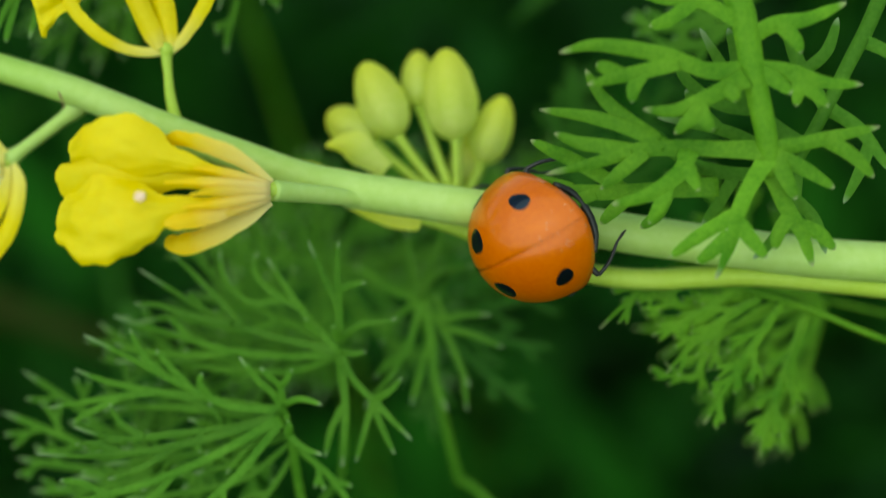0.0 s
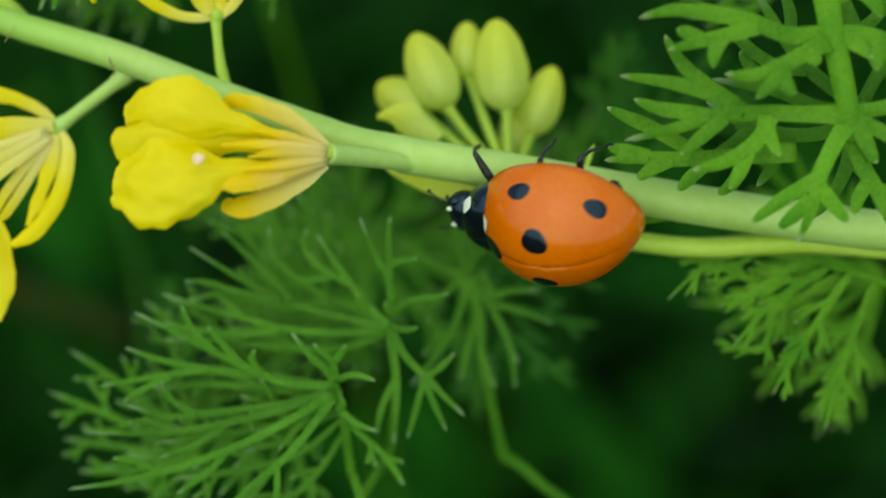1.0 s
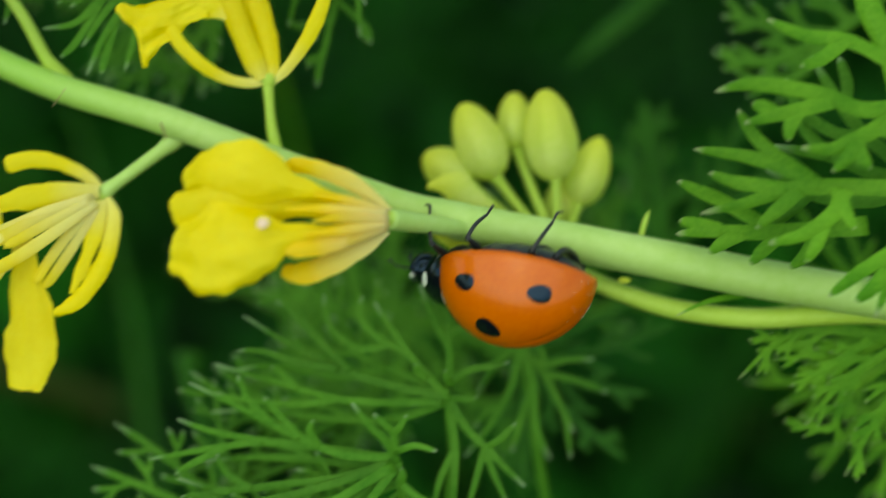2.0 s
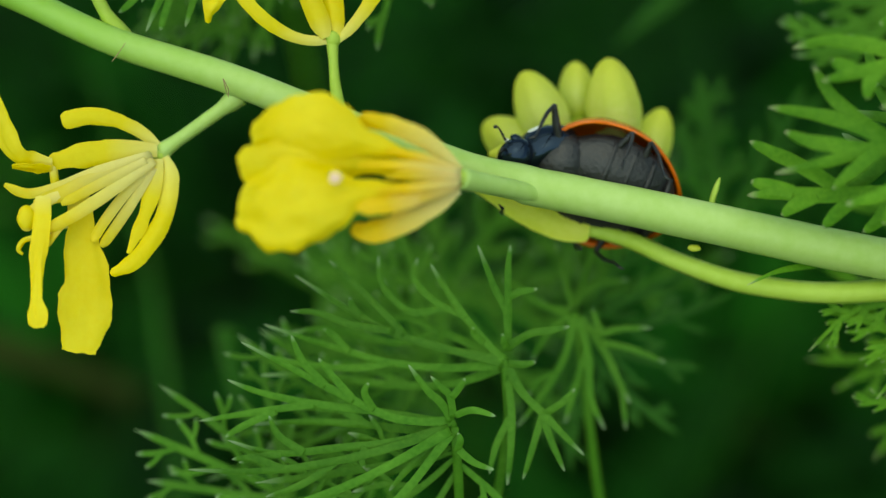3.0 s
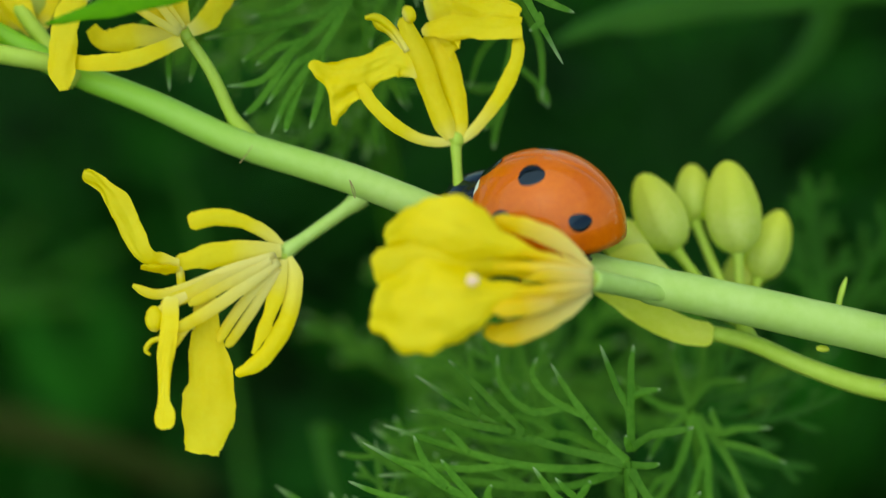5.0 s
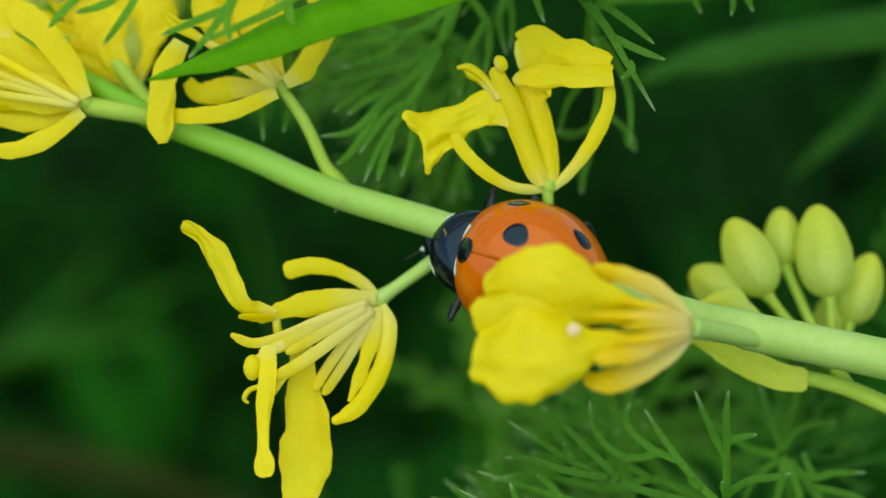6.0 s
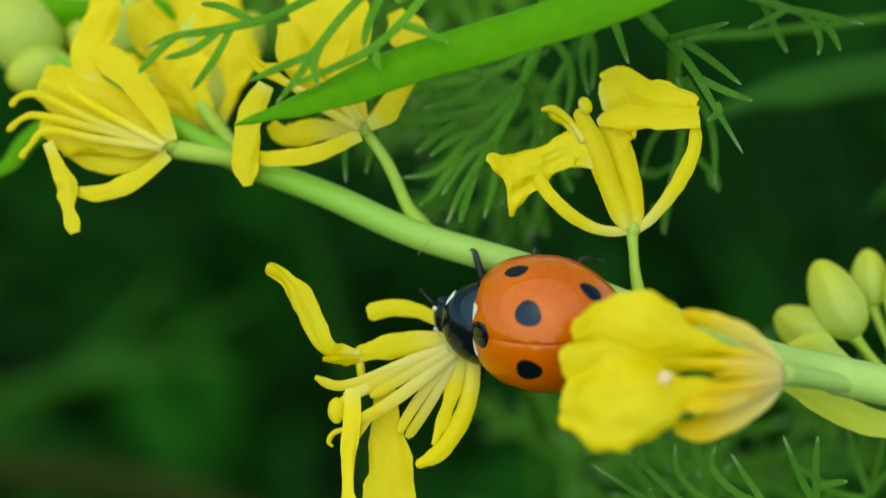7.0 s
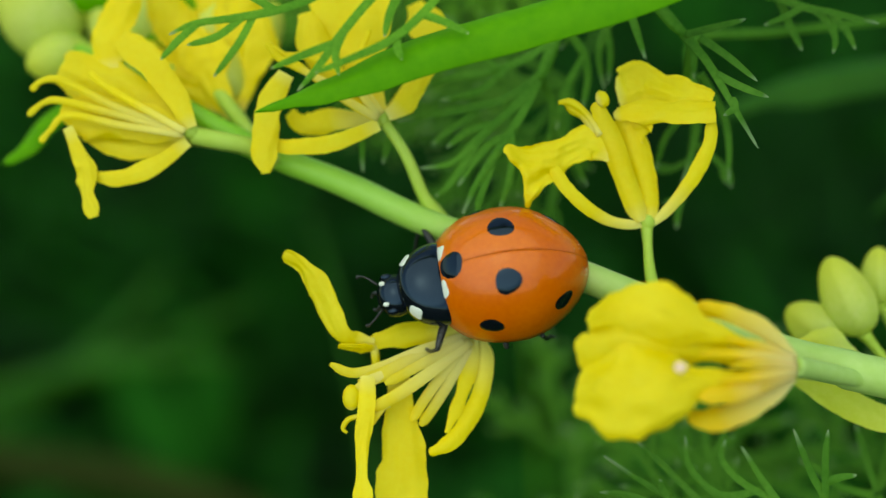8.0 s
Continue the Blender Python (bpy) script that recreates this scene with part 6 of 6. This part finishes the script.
def ladybird():
    bug = thing("ladybird", (0, 0, 0), "seven-spot ladybird with glossy orange wing cases, climbing the stem", "beetle")
    put = lambda name, f, mat, parent=bug, label="": part(name, beetle_mesh(f), mat, parent, label)
    for side in (1, -1):
        case = part("wing_case", wing_case(side), SHELL, bug, "glossy orange wing case with black spots")
        for (x, y), r in (((0.36, 1.25), (0.19, 0.165)), ((1.15, 2.61), (0.12, 0.16)), ((-2.1, 2.04), (0.13, 0.155))):
            z = math.sqrt(max(0.02, 1 - (x / 3.55) ** 2 - (y / 3.05) ** 2))
            put("spot", lambda bm, al: cap(bm, al, (x / 3.55, side * y / 3.05, z), r[1], r[0], 1.006), BLACK, case, "black spot")
        put("white_patch", lambda bm, al: cap(bm, al, (0.87, side * 0.25, 0.43), 0.11, 0.12, 1.004, dome, True), WHITE, case, "cream white patch")
    put("spot", lambda bm, al: cap(bm, al, (0.75, 0, 0.66), 0.18, 0.21, 1.010), BLACK, bug, "black spot across the seam")
    def dust(bm, al):
        rnd = random.Random(2)
        for _ in range(26):
            d = Vector((-0.9 + rnd.gauss(0, 0.10), rnd.gauss(0.05, 0.22), 0.32 + rnd.gauss(0, 0.18)))
            if d.z > 0.02:
                q, r = dome(d.normalized(), 1.004), rnd.uniform(0.008, 0.018)
                ellipsoid(bm, al, q, (r, r, r), 4, 6)
    tagged(put("pollen_dust", dust, WHITE, bug, "tiny pale specks of pollen"), kind="stuff")
    put("abdomen", lambda bm, al: ellipsoid(bm, al, (-0.1, 0, 0.0), (2.75, 2.25, 1.1), rough=0.1), BELLY, bug, "dull black underside")
    for j in range(4):
        x = -2.1 + j * 0.85
        w = 2.2 * math.sqrt(max(0.1, 1 - (x / 3.0) ** 2))
        put("belly_plate", lambda bm, al: limb(bm, al, [(x, -w * 0.95, -0.3), (x, -w * 0.55, -0.82), (x, 0, -0.98), (x, w * 0.55, -0.82), (x, w * 0.95, -0.3)], [(0, 0.12), (0.5, 0.16), (1, 0.12)]), BELLY)
    put("thorax", lambda bm, al: ellipsoid(bm, al, (2.1, 0, 0.0), (1.2, 1.6, 1.15)), BELLY, bug, "dull black underside")
    def shield_mesh(bm, al):
        ellipsoid(bm, al, (0, 0, 0), (1, 1, 1), 20, 32)
        for v in bm.verts:
            v.co = chest(v.co)
    shield = put("pronotum", shield_mesh, BLACK, bug, "glossy black shield with white corners")
    pieces = [shield, put("head", lambda bm, al: ellipsoid(bm, al, (1.16, 0, -0.28), (0.74, 0.86, 0.68)), BLACK, shield, "black head")]
    for side in (1, -1):
        pieces.append(put("white_patch", lambda bm, al: cap(bm, al, (0.52, side * 0.72, 0.42), 0.21, 0.28, 1.02, chest, True), WHITE, shield, "white corner patch"))
        pieces.append(put("eye", lambda bm, al: ellipsoid(bm, al, (1.36, side * 0.70, -0.05), (0.26, 0.17, 0.25), 8, 12), BLACK, shield))
        pieces.append(put("face_spot", lambda bm, al: ellipsoid(bm, al, (1.55, side * 0.42, 0.2), (0.13, 0.10, 0.10), 6, 10), WHITE, shield, "white spot beside the eye"))
        pieces.append(put("antenna", lambda bm, al: limb(bm, al, [(1.75, side * 0.5, 0.0), (2.1, side * 0.85, 0.1), (2.35, side * 1.0, 0.02), (2.5, side * 0.98, -0.05)], [(0, 0.05), (0.6, 0.035), (0.85, 0.08), (1, 0.04)]), BELLY, shield))
        pieces.append(put("mouthpart", lambda bm, al: limb(bm, al, [(1.8, side * 0.25, -0.3), (2.0, side * 0.35, -0.45), (2.1, side * 0.25, -0.6)], [(0, 0.09), (0.6, 0.06), (1, 0.07)]), BELLY, shield))
    for o in pieces:
        o.matrix_parent_inverse = Matrix()
    legs = []
    for j, (x, fx, reach) in enumerate(((2.3, 3.4, 1.25), (0.7, 0.5, 1.3), (-0.7, -1.7, 1.1))):
        for side in (1, -1):
            leg = part("leg", beetle_mesh(lambda bm, al: limb(bm, al, [(0, 0, 0), ((fx - x) * 0.3, side * 0.75 * reach, -0.05), ((fx - x) * 0.5, side * 1.45 * reach, -0.1)], [(0, 0.15), (0.5, 0.17), (1, 0.11)])), BELLY, bug, "black jointed leg")
            leg.matrix_parent_inverse = Matrix()
            for nm, pts, r in (("shin", [((fx - x) * 0.5, side * 1.45 * reach, -0.1), ((fx - x) * 0.75, side * 1.3 * reach, -0.75), ((fx - x) * 0.95, side * 0.95 * reach, -1.4)], [(0, 0.085), (0.7, 0.075), (1, 0.055)]),
                               ("foot", [((fx - x) * 0.95, side * 0.95 * reach, -1.4), ((fx - x) * 1.05, side * 0.85 * reach, -1.8), ((fx - x) * 1.25, side * 0.8 * reach, -1.85)], [(0, 0.045), (0.5, 0.06), (1, 0.03)])):
                o = part(nm, beetle_mesh(lambda bm, al: limb(bm, al, pts, r)), BELLY, leg)
                o.matrix_parent_inverse = Matrix()
            legs.append((leg, x, side, j))
    return bug, shield, legs


bug, shield, legs = ladybird()

# seconds, place in mm and turn in degrees in the facing frame
BUG = [
    (0.0, 12.18, -0.76, 1.05, -1, 57, -150),
    (0.2, 12.30, -2.00, 1.07, -48, 53, 178),
    (0.3, 12.57, -2.30, 1.05, -44, 47, 173),
    (0.4, 12.55, -2.55, 1.18, -52, 42, 174),
    (0.5, 12.59, -1.94, 1.36, -59, 36, 176),
    (1.0, 10.85, -1.41, 2.26, -41, 20, 179),
    (1.2, 10.10, -1.08, 2.50, -28, 17, 178),
    (1.5, 8.26, -0.45, 2.72, -10, 15, 175),
    (1.7, 7.50, -0.85, 2.20, -24, 18, 178),
    (1.8, 7.20, -1.50, 1.70, -54, 24, 179),
    (2.0, 6.96, -1.25, 1.14, -66, 29, 179),
    (2.2, 5.99, -1.13, 0.51, -75, 31, 176),
    (2.6, 6.92, -0.88, -1.50, -134, 3, 172),
    (2.9, 7.80, 0.62, -2.11, 167, 1, 160),
    (3.3, 8.47, 1.17, -1.31, 127, -16, 158),
    (3.5, 7.95, 1.27, -1.07, 106, 6, 150),
    (4.0, 5.84, 1.95, -0.67, 105, 16, 152),
    (4.5, 3.18, 2.90, -0.65, 85, 18, 150),
    (5.0, 0.71, 3.49, -0.42, 52, 17, 167),
    (5.2, -0.17, 3.53, -0.49, 28, 12, 160),
    (5.8, -2.66, 3.36, 0.12, 4, 14, 161),
    (6.5, -5.08, 3.08, 0.50, -15, 17, 162),
    (6.8, -5.72, 3.36, 0.36, -4, 13, 166),
    (6.9, -5.86, 3.38, 0.30, -4, 11, 171),
    (7.0, -6.06, 2.91, 0.25, -18, 9, 177),
    (7.1, -5.92, 3.22, 0.28, -8, 6, 180),
    (7.2, -6.00, 3.50, 0.30, -3, 4, -176),
    (7.3, -6.15, 3.60, 0.40, 1, 0, -172),
    (7.5, -6.77, 3.68, 0.51, 4, -4, -169),
    (7.7, -7.66, 4.40, 0.48, 11, -6, -175),
    (8.0, -8.18, 4.42, 0.23, 15, -8, -173),
]


def turn(rx, ry, rz):
    return Euler([radians(v) for v in (rx, ry, rz)]).to_matrix().to_4x4()


def motions():
    walk(bug, [(t, local_pose(x, y, z, turn(*r))) for t, x, y, z, *r in BUG])
    # the head bows while it climbs over the stem
    walk(shield, [(t, pose(x * MM, 0.035 * yaw * MM, z * MM, 0, dip, yaw)) for t, dip, yaw, x, z in HEAD])
    for leg, x, side, j in legs:
        rows = []
        for k in range(41):
            t = k * 0.2
            phase = math.pi * (j + (side > 0)) + 2 * math.pi * t / 0.7
            rows.append((t, pose(x * MM, side * 0.9 * MM, -0.25 * MM, side * 7 * math.cos(phase), 0, 16 * math.sin(phase))))
        walk(leg, rows)
    # leaves and the budding branch settle in the breeze
    for moved, rows in ((swing_leaf, SWAY_LEAF), (branch, SWAY_BUDS), (low_leaf, SWAY_SIDE), (side_leaf, SWAY_SIDE), *((leaf, SWAY_LOW) for leaf in low_leaves)):
        home = moved.matrix_basis.copy()
        walk(moved, [(t, Matrix.Translation(FACE @ (Vector((x, y, 0)) * MM)) @ home) for t, x, y in rows])
    # the lower stem springs down about its joint
    axis = FACE @ Vector((0, 0, 1))
    walk(lower_stem, [(t, Matrix.Translation(JOINT) @ Matrix.Rotation(radians(a), 4, axis) @ Matrix.Translation(-JOINT)) for t, a in STEM_BEND])


# seconds, dip and turn in degrees, place along and above the body in mm
HEAD = [
    (0.0, 18, 0, 2.9, 0.25), (1.0, 10, 0, 2.85, 0.3), (1.5, 5, 0, 2.85, 0.32), (2.2, 15, 0, 2.85, 0.3), (3.3, 30, 0, 2.95, 0.1),
    (3.6, 34, 0, 2.95, 0.05), (4.0, 34, 0, 3.0, 0.05), (4.5, 32, 0, 3.1, 0.1), (5.2, 26, 0, 3.1, 0.2), (6.5, 22, 0, 3.1, 0.25),
    (6.9, 26, 0, 3.05, 0.2), (7.0, 26, 2, 3.05, 0.2), (7.2, 16, 5, 3.1, 0.25), (7.4, 6, 6, 3.15, 0.3), (7.7, 4, 6, 3.25, 0.3), (8.0, 6, 6, 3.3, 0.3),
]
STEM_BEND = [(0.0, 3.5), (0.5, 3.6), (1.0, 2.3), (1.5, 2.0), (2.0, 1.2), (2.2, 1.1), (3.5, 0.8), (4.5, 0.3), (8.0, 0.0)]
SWAY_LEAF = [(0.0, -0.8, 0.21), (0.5, -0.28, 0.18), (1.0, 0.0, 0.0), (1.5, 0.18, -0.14), (2.0, 0.38, -0.29), (2.2, 0.3, -0.3), (3.3, 0.2, -0.1), (4.5, 0.75, 0.0), (8.0, 0.75, 0.0)]
SWAY_BUDS = [(0.0, 0.0, 0.6), (0.5, 0.0, 0.43), (1.0, 0.1, 0.4), (1.5, 0.0, 0.34), (2.0, 0.1, 0.27), (2.2, 0.0, 0.24), (3.5, 0.0, 0.07), (4.5, 0.0, 0.0), (8.0, 0.0, -0.1)]
SWAY_SIDE = [(0.0, -1.28, 0.78), (0.5, -0.8, 0.77), (1.0, -0.65, 0.45), (1.5, -0.37, 0.17), (2.0, 0.0, 0.0), (8.0, 0.0, 0.0)]
SWAY_LOW = [(0.0, 0.0, 0.2), (0.5, 0.25, 0.2), (1.0, 0.0, -0.2), (1.5, 0.15, -0.28), (2.0, 0.3, -0.2), (2.2, 0.4, -0.2), (3.3, 0.0, 0.0), (8.0, 0.0, 0.0)]
motions()
